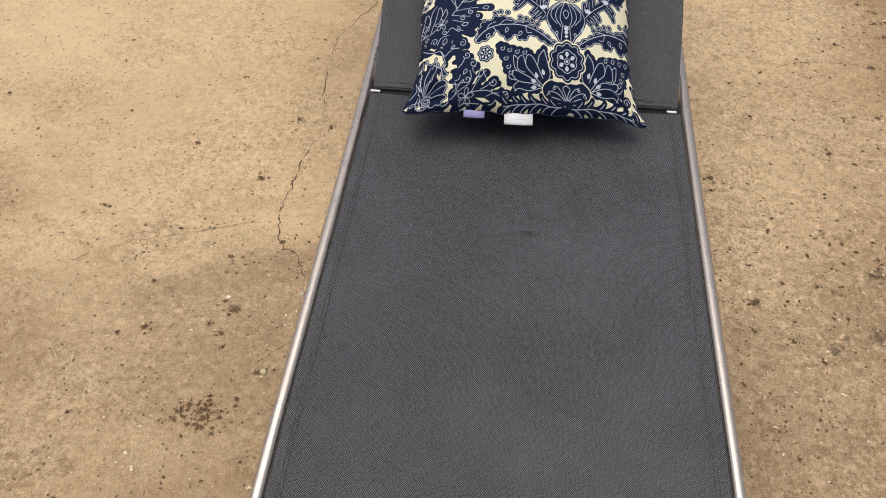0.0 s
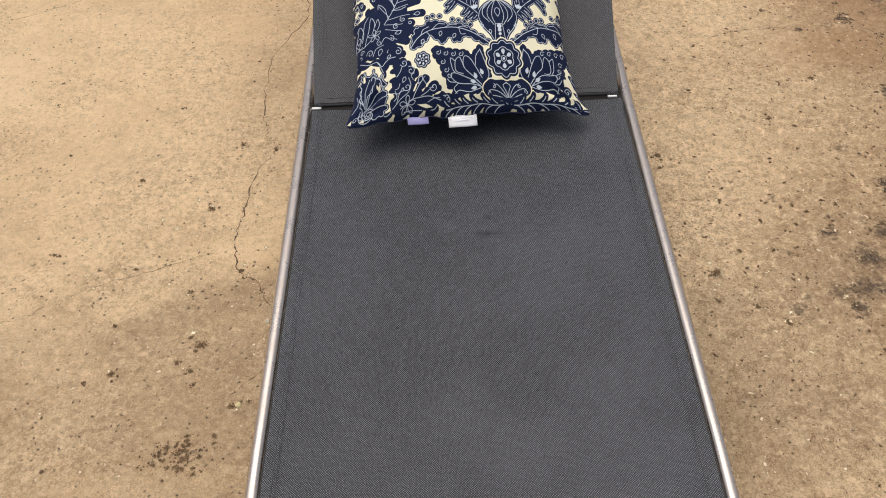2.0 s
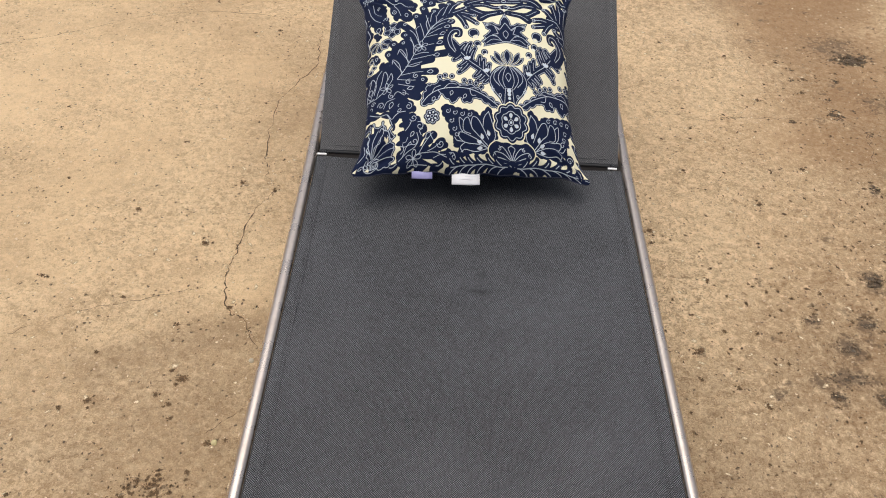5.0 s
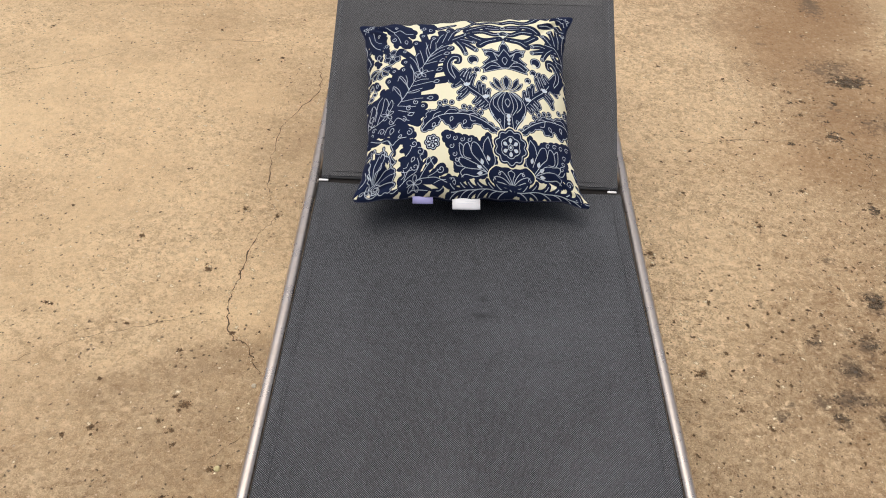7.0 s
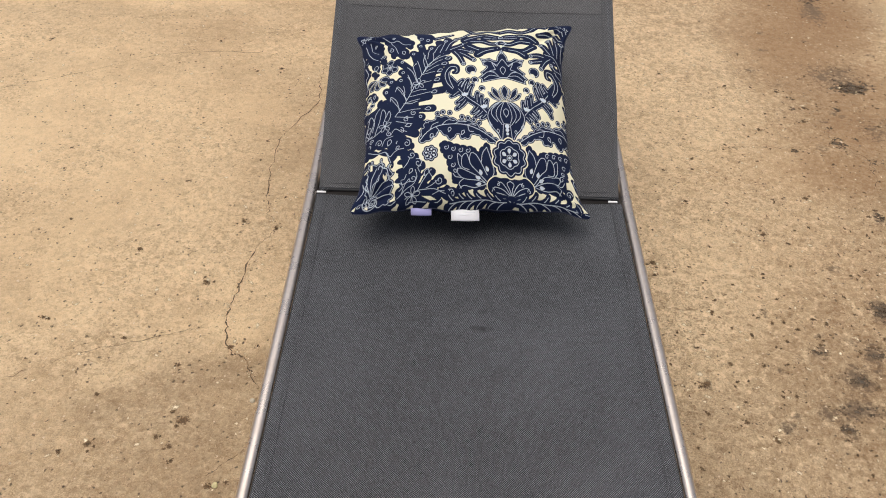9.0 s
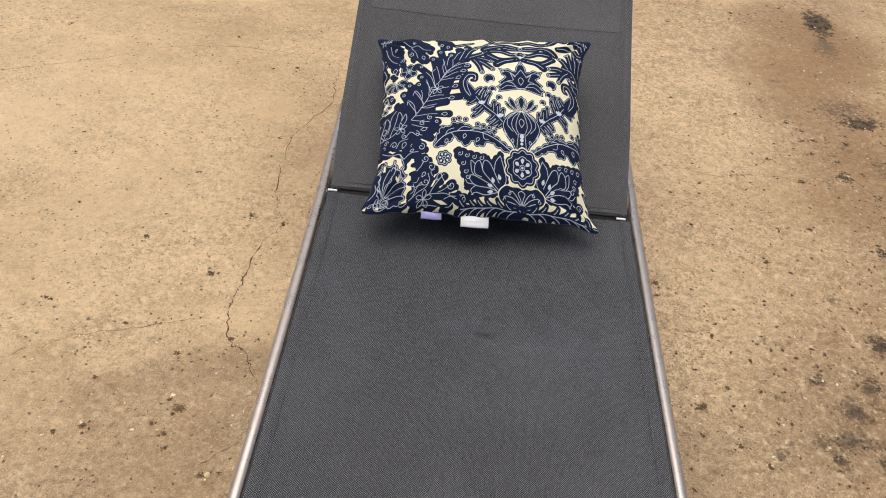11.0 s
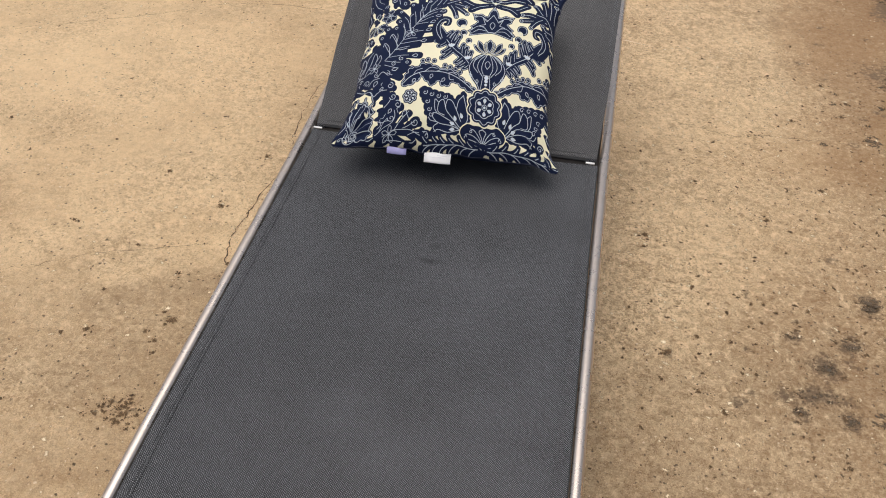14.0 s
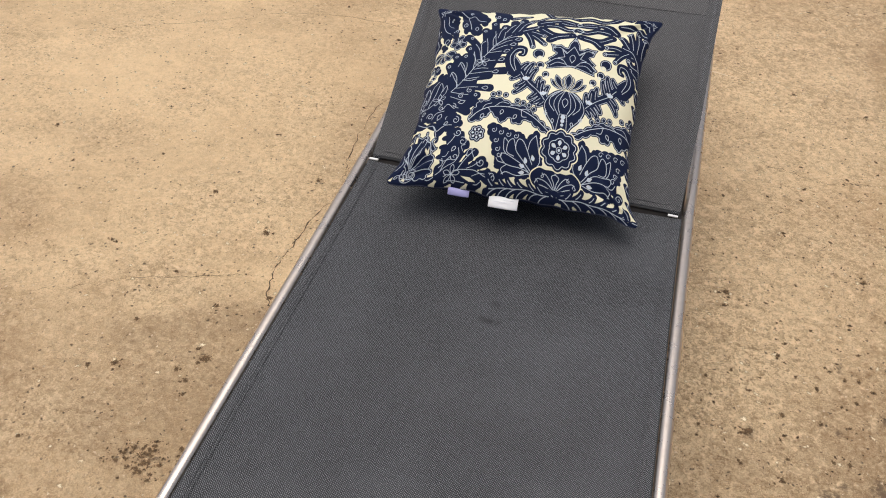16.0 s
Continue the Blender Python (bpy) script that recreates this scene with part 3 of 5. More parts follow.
# broad bar that closes the hinge gap; its near-black colour is the gap's shade
part("crossbar", tube([(MID + u * (half(0) + 0.004), 0.008 + skew(u), SEAT_Z - 0.016) for u in (-1, 0, 1)], 0.024, 0.009, 12), SHADED_STEEL, lounger, "brown steel crossbar, coloured as in deep shade")

# seat sling: hangs a little between the rails
nx, ny = 140, 400
U, V = np.meshgrid(np.linspace(-1, 1, nx), np.linspace(-1.19, -0.004, ny), indexing="xy")
H = 0.3013 + 0.0095 * np.minimum(1, np.abs(V) / 0.75) ** 1.2
sag = -0.006 * (1 - U ** 2) + 0.0012 * np.sin(V * 9) * (1 - U ** 2)
mark = blots(MID + U * H, V, [(0.025, -0.341, 0.012, 0.006, 1.0), (0.012, -0.338, 0.006, 0.004, 0.8), (0.028, -0.300, 0.007, 0.006, 0.7), (0.04, -0.338, 0.005, 0.005, 0.6)])
seat = new("seat_sling", grid_mesh("seat_sling", np.stack([MID + U * H, V + skew(U) * np.clip(1 + V / 0.3, 0, 1), SEAT_Z + sag], -1), SEAT_FABRIC, {"mark": mark}))
seat.parent = lounger
tagged(seat, "charcoal woven mesh with a small dark scuff")


def strip(path_a, path_b, lift, thick, material, name, parent, label=""):
    """A flat band of cloth between two edges."""
    rings = []
    for a, b in zip(path_a, path_b):
        a, b = Vector(a), Vector(b)
        up = Vector((0, 0, lift))
        rings.append([a + up, b + up, b + up + Vector((0, 0, thick)), a + up + Vector((0, 0, thick))])
    return part(name, loft(rings), material, parent, label, smooth=False)


for side in (-1, 1):
    ys = np.linspace(-1.18, -0.006 + skew(side), 50)
    edge = [(MID + side * (half(y) - 0.002), y, SEAT_Z) for y in ys]
    inner = [(MID + side * (half(y) - 0.0225), y, SEAT_Z - 0.0009) for y in ys]
    hem = strip(edge, inner, 0.0004, 0.0004, HEM, "hem", seat, "folded charcoal hem")
    for inset in (0.0155, 0.021):
        line = [(MID + side * (half(y) - inset), y, SEAT_Z + 0.0008) for y in ys]
        part("stitching", tube(line, 0.0005, 0.0004, 6), THREAD, seat, "dark double stitching")

# backrest: a sling wrapped round its own frame, hinged at the gap


def back_point(u, s):
    """u across from -1 to 1, s metres up the backrest."""
    a = RISE + 0.12 * s
    w = 0.2975 + 0.007 * min(1, s / 0.2) - 0.003 * min(1, s / 0.5)
    return (MID - 0.0005 + u * w, 0.014 + skew(u) + s * math.cos(a), SEAT_Z + 0.002 + s * math.sin(a) - 0.006 * (1 - u * u) * min(1, s * 6))


ss = np.linspace(0, 0.70, 110)
us = np.linspace(-1, 1, 60)
pts = np.array([[back_point(u, s) for u in us] for s in ss])
back = new("backrest_sling", grid_mesh("backrest_sling", pts, BACK_FABRIC, {"mark": np.zeros((110, 60))}))
back.parent = lounger
tagged(back, "charcoal woven mesh backrest")
for side in (-1, 1):
    path = [(back_point(side, s)[0] - side * 0.010, back_point(side, s)[1], back_point(side, s)[2] - 0.0115) for s in ss]
    part("backrest_tube", tube(path, 0.0105, 0.0105, 14), HEM, back, "frame tube wrapped in charcoal mesh")
    for inset in (0.0195, 0.0255):
        line = [(back_point(side, s)[0] - side * inset, back_point(side, s)[1], back_point(side, s)[2] + 0.0004 - 0.006 * 0.16) for s in ss]
        part("stitching", tube(line, 0.0006, 0.0004, 6), THREAD, back, "dark double stitching")
for s in (0.010, 0.695):
    line = [(p[0], p[1], p[2] + 0.0006) for p in (back_point(u, s) for u in np.linspace(-0.93, 0.93, 30))]
    part("stitching", tube(line, 0.0006, 0.0004, 6), THREAD, back, "dark hem stitching")
line = [back_point(u, 0.0) for u in np.linspace(-1, 1, 30)]
part("hem_rod", tube([(p[0], p[1] + 0.002, p[2] - 0.0052) for p in line], 0.0035, 0.0035, 10), THREAD, back, "rolled hem")
# the head end of the backrest is a lighter grey
head_s = np.linspace(0.44, 0.70, 40)
pts = np.array([[np.array(back_point(u, s)) + (0, -0.0003, 0.0008) for u in np.linspace(-0.915, 0.915, 50)] for s in head_s])
head = new("head_band", grid_mesh("head_band", pts, HEAD_FABRIC, {"mark": np.zeros((40, 50))}))
head.parent = back
tagged(head, "lighter grey band of the backrest mesh")
for side in (-1, 1):
    part("hinge_clip", box((0.0185, 0.0048, 0.003), (MID - 0.004 + side * 0.289, 0.004 + skew(side), SEAT_Z - 0.002), 0.0008), CLIP, lounger, "white plastic clip")
for side in (-1, 1):
    part("hinge_bracket", box((0.004, 0.15, 0.018), (MID + side * (half(0) - 0.0026), 0.075, SEAT_Z - 0.0145), 0.001), SHADED_STEEL, lounger, "brown steel bracket, coloured as in deep shade")
for u in (-0.72, 0.72):
    top = back_point(u, 0.5)
    part("backrest_prop", tube([(top[0], top[1], top[2] - 0.012), (top[0], top[1] + 0.06, 0.5 * (top[2] + SEAT_Z)), (top[0], 0.60, SEAT_Z - 0.012)], 0.006, 0.006, 10), ALU, lounger, "thin aluminium prop")
part("crossbar", tube([(MID - half(0.6), 0.60, SEAT_Z - 0.014), (MID, 0.60, SEAT_Z - 0.014), (MID + half(0.6), 0.60, SEAT_Z - 0.014)], 0.009, 0.009, 12), ALU, lounger, "aluminium crossbar")

# ---- the pillow's print: navy damask drawn in centimetres on the flat cloth ----
CLOTH = 720
PX_, PY_ = np.linspace(-21.8, 21.8, CLOTH), np.linspace(-21.0, 21.0, CLOTH)
INK, LINE = np.zeros((CLOTH, CLOTH)), np.zeros((CLOTH, CLOTH))
SOFT = 0.05


def window(pts, pad):
    """The part of the cloth round some places: index slices and its two coordinate sheets."""
    lo, hi = pts.min(0) - pad, pts.max(0) + pad
    i0, i1 = np.searchsorted(PY_, (lo[1], hi[1]))
    j0, j1 = np.searchsorted(PX_, (lo[0], hi[0]))
    sl = (slice(i0, i1), slice(j0, j1))
    return sl, *np.meshgrid(PX_[sl[1]], PY_[sl[0]], indexing="xy")


def distance(X, Y, pts):
    """Distance to a line through the places."""
    d = np.full(X.shape, 99.0)
    for (ax, ay), (bx, by) in zip(pts[:-1], pts[1:]):
        ux, uy = bx - ax, by - ay
        f = np.clip(((X - ax) * ux + (Y - ay) * uy) / (ux * ux + uy * uy + 1e-9), 0, 1)
        d = np.minimum(d, np.hypot(X - ax - f * ux, Y - ay - f * uy))
    return d


def inside(X, Y, pts):
    odd = np.zeros(X.shape, bool)
    for (ax, ay), (bx, by) in zip(pts, np.roll(pts, -1, 0)):
        if ay != by:
            odd ^= ((ay > Y) != (by > Y)) & (X < (bx - ax) * (Y - ay) / (by - ay) + ax)
    return odd


def fill(pts, ink=1.0, rim=0.30, line=0.10, pale=0.0, halo=0.0):
    """A closed shape; rim: how far inside its edge a pale outline runs."""
    pts = np.array(pts)
    sl, X, Y = window(pts, 0.4)
    if X.size == 0:
        return
    d = distance(X, Y, np.vstack([pts, pts[:1]]))
    d = np.where(inside(X, Y, pts), -d, d)
    if halo:
        c = np.clip(0.5 - (d - halo) / SOFT, 0, 1)
        INK[sl], LINE[sl] = INK[sl] * (1 - c), LINE[sl] * (1 - c)
    c = np.clip(0.5 - d / SOFT, 0, 1)
    INK[sl] = INK[sl] * (1 - c) + ink * c
    LINE[sl] = LINE[sl] * (1 - c) + pale * c
    if rim:
        LINE[sl] = np.maximum(LINE[sl], np.clip(0.5 - (np.abs(d + rim) - line / 2) / SOFT, 0, 1))


def stroke(pts, line=0.10):
    pts = np.array(pts)
    sl, X, Y = window(pts, 0.4)
    if X.size:
        LINE[sl] = np.maximum(LINE[sl], np.clip(0.5 - (distance(X, Y, pts) - line / 2) / SOFT, 0, 1))


def arc(p0, p1, p2, p3, n=24):
    """A Bezier line."""
    t = np.linspace(0, 1, n)[:, None]
    p0, p1, p2, p3 = (np.array(p, float) for p in (p0, p1, p2, p3))
    return (1 - t) ** 3 * p0 + 3 * t * (1 - t) ** 2 * p1 + 3 * t * t * (1 - t) * p2 + t ** 3 * p3


def ring(c, r, line=0.10):
    a = np.linspace(0, 2 * math.pi, 15)
    stroke(np.stack([c[0] + r * np.cos(a), c[1] + r * np.sin(a)], -1), line)


def drop_shape(base, deg, length, width, bend=0.0, n=26, blunt=0.0):
    """A petal that grows from base in a direction; bend curls its tip."""
    t = np.linspace(0, 1, n)
    w = width / 2 * np.sin(math.pi * t ** (1.35 + 0.9 * blunt)) ** (0.75 - 0.2 * blunt)
    a = radians(deg) + bend * t
    cx, cy = np.cumsum(np.cos(a)) * length / n, np.cumsum(np.sin(a)) * length / n
    up = np.stack([base[0] + cx - w * np.sin(a), base[1] + cy + w * np.cos(a)], -1)
    lo = np.stack([base[0] + cx + w * np.sin(a), base[1] + cy - w * np.cos(a)], -1)
    return np.vstack([up, lo[::-1]])


def petal(base, deg, length, width, bend=0.0, eye=False, blunt=0.0, **kw):
    fill(drop_shape(base, deg, length, width, bend, blunt=blunt), **kw)
    if width > 2.9 and length > 5:
        for off in (-0.22, 0.0, 0.22):
            a = radians(deg) + off + bend * np.linspace(0, 0.62 - abs(off), 14)
            stroke(np.stack([base[0] + np.cumsum(np.cos(a)) * length * 0.045, base[1] + np.cumsum(np.sin(a)) * length * 0.045], -1), 0.08)
    if eye:
        a = radians(deg) + bend * 0.6
        ring((base[0] + 0.72 * length * math.cos(a), base[1] + 0.72 * length * math.sin(a)), 0.22)


def fan(base, deg, spread, count, length, width, bend=0.0, eye=False, taper=0.25, blunt=0.0):
    """Petals that open from one place, the outer ones first."""
    order = sorted(range(count), key=lambda i: -abs(i - (count - 1) / 2))
    for i in order:
        f = (i / (count - 1) - 0.5) * 2 if count > 1 else 0
        petal(base, deg + f * spread / 2, length * (1 - taper * abs(f)), width, bend * f, eye, blunt)


def spiral(c, r, deg, turns=1.4, hand=1):
    t = np.linspace(0, 1, 26)
    a = radians(deg) + hand * t * turns * 2 * math.pi
    q = r * (1 - 0.85 * t)
    stroke(np.stack([c[0] + q * np.cos(a), c[1] + q * np.sin(a)], -1))


def blossom(c, r, petals, deg):
    """A small open flower of separate petals."""
    for k in range(petals):
        fill(drop_shape(c, deg + 360 * k / petals, r, 0.8 * r), halo=0.25)
    for k in range(petals):
        petal(c, deg + 360 * k / petals, r, 0.8 * r, rim=0.24, line=0.09)
    ring(c, 0.25, 0.12)


def star(c, r):
    """A little pale star flower."""
    for k in range(5):
        sh = drop_shape(c, 20 + 72 * k, r, 0.46 * r)
        fill(sh, 1, 0, 0)
        stroke(np.vstack([sh, sh[:1]]), 0.085)
    ring(c, 0.16, 0.1)


# rounded brush work: fingers of navy with a pale vein and a ring at the tip
def brush(pts, r0, r1, ink=1.0, grow=0.0):
    """Navy laid along a line with round ends, its radius running from r0 to r1."""
    pts = np.array(pts, float)
    sl, X, Y = window(pts, max(r0, r1) + grow + 0.3)
    if X.size == 0:
        return
    d, n = np.full(X.shape, 99.0), len(pts) - 1
    for i, ((ax, ay), (bx, by)) in enumerate(zip(pts[:-1], pts[1:])):
        ux, uy = bx - ax, by - ay
        f = np.clip(((X - ax) * ux + (Y - ay) * uy) / (ux * ux + uy * uy + 1e-9), 0, 1)
        d = np.minimum(d, np.hypot(X - ax - f * ux, Y - ay - f * uy) - (r0 + (r1 - r0) * (i + f) / n))
    c = np.clip(0.5 - (d - grow) / SOFT, 0, 1)
    INK[sl] = INK[sl] * (1 - c) + ink * c
    LINE[sl] *= 1 - c


def contour(brushes, rim, line):
    """A pale line that follows the common outline of several brush marks, a little inside it."""
    every = np.vstack([np.array(p) for p, r0, r1 in brushes])
    sl, X, Y = window(every, 1.5)
    d = np.full(X.shape, 99.0)
    for pts, r0, r1 in brushes:
        n = len(pts) - 1
        for i in range(n):
            (ax, ay), (bx, by) = pts[i], pts[i + 1]
            ux, uy = bx - ax, by - ay
            f = np.clip(((X - ax) * ux + (Y - ay) * uy) / (ux * ux + uy * uy + 1e-9), 0, 1)
            d = np.minimum(d, np.hypot(X - ax - f * ux, Y - ay - f * uy) - (r0 + (r1 - r0) * (i + f) / n))
    LINE[sl] = np.maximum(LINE[sl], np.clip(0.5 - (np.abs(d + rim) - line / 2) / SOFT, 0, 1))


def bowed(a, b, bow):
    """A line from a to b that swells sideways."""
    a, b = np.array(a, float), np.array(b, float)
    n = np.array((a[1] - b[1], b[0] - a[0])) * bow
    return arc(a, a + (b - a) * 0.35 + n, a + (b - a) * 0.75 + n, b, 12)


def disc(c, r, q=None, n=20):
    a = np.linspace(0, 2 * math.pi, n, endpoint=False)
    return np.stack([c[0] + r * np.cos(a), c[1] + (q or r) * np.sin(a)], -1)


def scroll(stem, r0, r1, hand, eye=0.5):
    """A tapering arm that ends in a curl."""
    brush(stem, r0, r1, 0.0, 0.2)
    brush(stem, r0, r1)
    stroke(stem[1:], 0.13)
    spiral(stem[-1], eye, 90, 1.2, hand)


def seed(p, to, length=1.1, width=0.5):
    g = math.degrees(math.atan2(to[1] - p[1], to[0] - p[0]))
    fill(drop_shape(p, g, length, width), 0, 0, 0, 1.0)


def mass(pts):
    """A solid navy shape with a soft, rounded outline."""
    pts = np.array(pts, float)
    fill(smooth_line(np.vstack([pts, pts[:1]]), 4)[:-1], rim=0)


SPRIG = random.Random(3)


def leafy(pts, wave=1.9, depth=0.5, rim=0.0, deep=1.0, marks=True):
    """A navy leaf whose edge runs in round lobes, a small pale drawing in each."""
    pts = np.array(pts, float)
    line = smooth_line(np.vstack([pts, pts[:1]]), 10)[:-1]
    step = np.hypot(*(np.roll(line, -1, 0) - line).T)
    run = np.concatenate([[0], np.cumsum(step)[:-1]])
    ahead = np.roll(line, -1, 0) - np.roll(line, 1, 0)
    out = np.stack([ahead[:, 1], -ahead[:, 0]], -1) / (np.hypot(*ahead.T)[:, None] + 1e-9)
    if np.sum(line[:, 0] * np.roll(line[:, 1], -1) - line[:, 1] * np.roll(line[:, 0], -1)) < 0:
        out = -out
    count = max(4, round(step.sum() / wave))
    u = count * run / step.sum()
    fill(line + out * (depth * (np.abs(np.sin(math.pi * u)) ** 0.55 - 0.55))[:, None], rim=rim, line=0.09)
    for k in range(count if marks else 0):
        i = int(np.argmin(np.abs(u - k - 0.5)))
        tip, back = line[i] - out[i] * 0.15 * depth, line[i] - out[i] * deep * (1.6 + 0.5 * SPRIG.random())
        bend = bowed(back, tip, SPRIG.choice((-0.22, 0.22)))
        stroke(bend[:-3], 0.085)
        if k % 3 == 0:
            curl(tip - out[i] * 0.25, 0.42, math.degrees(math.atan2(-out[i][1], -out[i][0])), SPRIG.choice((-1, 1)), 1.0)
        else:
            ring(tip - out[i] * 0.1, 0.22, 0.085)


def bare(pts):
    """A patch of bare cream cloth."""
    fill(pts, 0, 0)


def lobe(pts, r0, r1):
    """A rounded finger of navy."""
    pts = np.array(pts, float)
    brush(smooth_line(pts, 4) if len(pts) > 2 else pts, r0, r1)


def vein(pts, line=0.095):
    """A pale drawn line."""
    pts = np.array(pts, float)
    stroke(smooth_line(pts, 4) if 2 < len(pts) < 14 else pts, line)


def curl(c, r, deg, hand=1, turns=1.2):
    t = np.linspace(0, 1, 26)
    a = radians(deg) + hand * t * turns * 2 * math.pi
    n = r * (1 - 0.8 * t)
    stroke(np.stack([c[0] + n * np.cos(a), c[1] + n * np.sin(a)], -1), 0.095)


def tear(c, deg, length):
    """A pale drop-shaped outline round its middle."""
    g = radians(deg)
    sh = drop_shape((c[0] - 0.5 * length * math.cos(g), c[1] - 0.5 * length * math.sin(g)), deg, length, 0.55 * length)
    stroke(np.vstack([sh, sh[:1]]), 0.095)


def plume(stem, tips, r, thick):
    """A feather of narrow fingers with one pale outline round them all."""
    marks = [(stem, thick, thick)]
    for f, tip in tips:
        marks.append((bowed(stem[int((1 - f if f > 1 else f) * (len(stem) - 1))], tip, 0.08), 1.25 * r, 0.8 * r))
    for line, r0, r1 in marks:
        brush(line, r0, r1)
    contour(marks, 0.22, 0.085)
    vein(stem, 0.11)
    for line, r0, r1 in marks[1:]:
        vein(line[2:-2], 0.08)


AXIS = 7.6


def over(p, hand):
    """A place, or its image across the axis of the bouquet."""
    return np.array((p[0] if hand > 0 else 2 * AXIS - p[0], p[1]))


def mirror(pts, hand):
    return np.array([over(p, hand) for p in pts])


# the outer margins, where the print runs on over the edge
for k in range(13):
    lobe([(-22.2, -19 + 3.1 * k), (-20.9, -17.8 + 3.1 * k)], 1.0, 0.7)
    vein([(-21.9, -18.6 + 3.1 * k), (-21.0, -18.4 + 3.1 * k), (-20.8, -17.6 + 3.1 * k)])
    lobe([(22.0, -19 + 3.1 * k), (21.2, -17.6 + 3.1 * k)], 0.8, 0.5)
    vein([(21.8, -18.8 + 3.1 * k), (21.2, -18.2 + 3.1 * k), (21.4, -17.4 + 3.1 * k)])
for k in range(16):
    lobe([(-21.5 + 2.8 * k, 20.9), (-19.8 + 2.8 * k, 20.3)], 0.8, 0.6)
    vein([(-21.3 + 2.8 * k, 20.5), (-20.4 + 2.8 * k, 20.7), (-19.7 + 2.8 * k, 20.2)])
    lobe([(-21.5 + 2.8 * k, -20.9), (-20.0 + 2.8 * k, -20.2)], 0.6, 0.45)
    vein([(-21.3 + 2.8 * k, -20.4), (-20.5 + 2.8 * k, -20.4), (-19.9 + 2.8 * k, -19.9)])

# gathered corners of the upper edge
for x, sg in ((-21.0, 1), (21.0, -1)):
    mass([(x - 0.9 * sg, 21.4), (x - 0.9 * sg, 16.5), (x + 0.6 * sg, 17.4), (x + 2.6 * sg, 19.0), (x + 3.4 * sg, 21.4)])
    for k in range(4):
        curl((x + sg * (0.1 + 0.75 * k), 19.2 + 0.35 * k), 0.42, 90 * k, sg, 1.1)
        vein([(x + sg * (0.75 * k - 0.4), 18.2 + 0.4 * k), (x + sg * (0.75 * k), 18.7 + 0.4 * k), (x + sg * (0.75 * k + 0.5), 18.6 + 0.4 * k)], 0.08)
# clustered leaves along the upper edge and down the near side
leafy([(-21.3, 18.1), (-19.9, 18.4), (-18.6, 19), (-17.5, 18), (-17.1, 15.5), (-17.5, 14.6), (-17, 13), (-17.6, 12), (-18.5, 12.3), (-18.3, 10.7), (-18.7, 9.2), (-19.4, 9.9), (-20.4, 11.8), (-20.9, 13.5), (-21.5, 15.8)], 2.3, 0.4, marks=False)
vein([(-20.9, 17.1), (-20.5, 14.9), (-19.8, 13.2), (-18.8, 12.5)]); vein([(-19.7, 17.8), (-19.6, 15.5), (-18.4, 14.6)])
curl((-17.6, 13.2), 0.55, 200); curl((-18.8, 16.5), 0.3, 0); tear((-19.2, 10.4), 80, 1.5)
leafy([(-18.5, 19.5), (-15.9, 20.8), (-13.4, 20.2), (-11.1, 16.9), (-10.8, 15.3), (-11.6, 13.9), (-12.8, 14.5), (-12, 12.9), (-12.2, 11.4), (-13.3, 11), (-14.5, 12.3), (-15.3, 11.8), (-16.1, 13.1), (-16.4, 14.6), (-16.7, 17.4), (-17.6, 18.4)], 2.3, 0.4, marks=False)
vein([(-16.8, 18.8), (-15.3, 17.4), (-14, 17.3), (-13, 15.6), (-11.6, 15.3)]); curl((-15.8, 14.2), 0.6, 90, -1); tear((-13.2, 13.1), 100, 1.2); curl((-14.7, 18.1), 0.35, 0)
vein([(-15.4, 17.3), (-14.8, 14.9), (-14.4, 13.2)])
leafy([(-9.9, 20.6), (-7.8, 20.2), (-6.4, 18.4), (-6.9, 15.8), (-8.3, 14.9), (-9.6, 16.2)], 2.3, 0.4, marks=False)
curl((-9.1, 17), 0.6, 180); tear((-7.8, 16.3), 60, 1.1)
lobe([(-6.1, 16.9), (-4.3, 17.2), (-2.4, 18)], 0.6, 0.4); vein([(-6.1, 16.9), (-4.3, 17.2), (-2.6, 18)])
lobe([(-1.9, 16.1), (-0.2, 16.5), (1.7, 18.3)], 0.5, 0.4); vein([(-1.9, 16.1), (-0.2, 16.5), (1.4, 17.9)])
blossom((-16.3, 9.6), 2.1, 6, 20)
for g in (-170, -128, -90, -52, -10):
    petal((-19, 7.2), g, 2.7, 1.7, rim=0.24, line=0.09, halo=0.08)
tear((-19, 7.2), 90, 1.3)
mass([(-21.7, 12.8), (-20.9, 11.6), (-20.3, 9.5), (-20.9, 8.8), (-21.6, 7.7), (-20.9, 5.2), (-21.6, 4.7), (-21.8, 6.9), (-21.8, 10.9)])
vein([(-21.5, 11.7), (-20.9, 9.9), (-21.6, 8.9), (-21.4, 6.8), (-21.7, 5.6)])
for c in ((-20.9, 3.2), (-20.2, 1.6), (-20.8, 0.7), (-19.9, 2.5)):
    fill(disc(c, 0.6), rim=0.2, line=0.095, halo=0.1)

leafy([(-21.8, 16.3), (-21.3, 14.3), (-21.2, 12.3), (-21.8, 12), (-21.8, 13.3)], 1.4, 0.3, marks=False)
vein([(-21.8, 15.2), (-21.6, 13.6), (-21.8, 12.6)])
leafy([(-21.7, 0.7), (-21.4, 1.9), (-21.8, 4.2), (-21.8, 2)], 1.4, 0.3, marks=False)
leafy([(-18.4, 12), (-17.6, 12.8), (-16.8, 11.5), (-17.6, 10.8)], 1.6, 0.3, marks=False)
leafy([(-20.3, 9.8), (-19.3, 9.5), (-18.7, 8.2), (-19.7, 7.8)], 1.4, 0.3, marks=False)
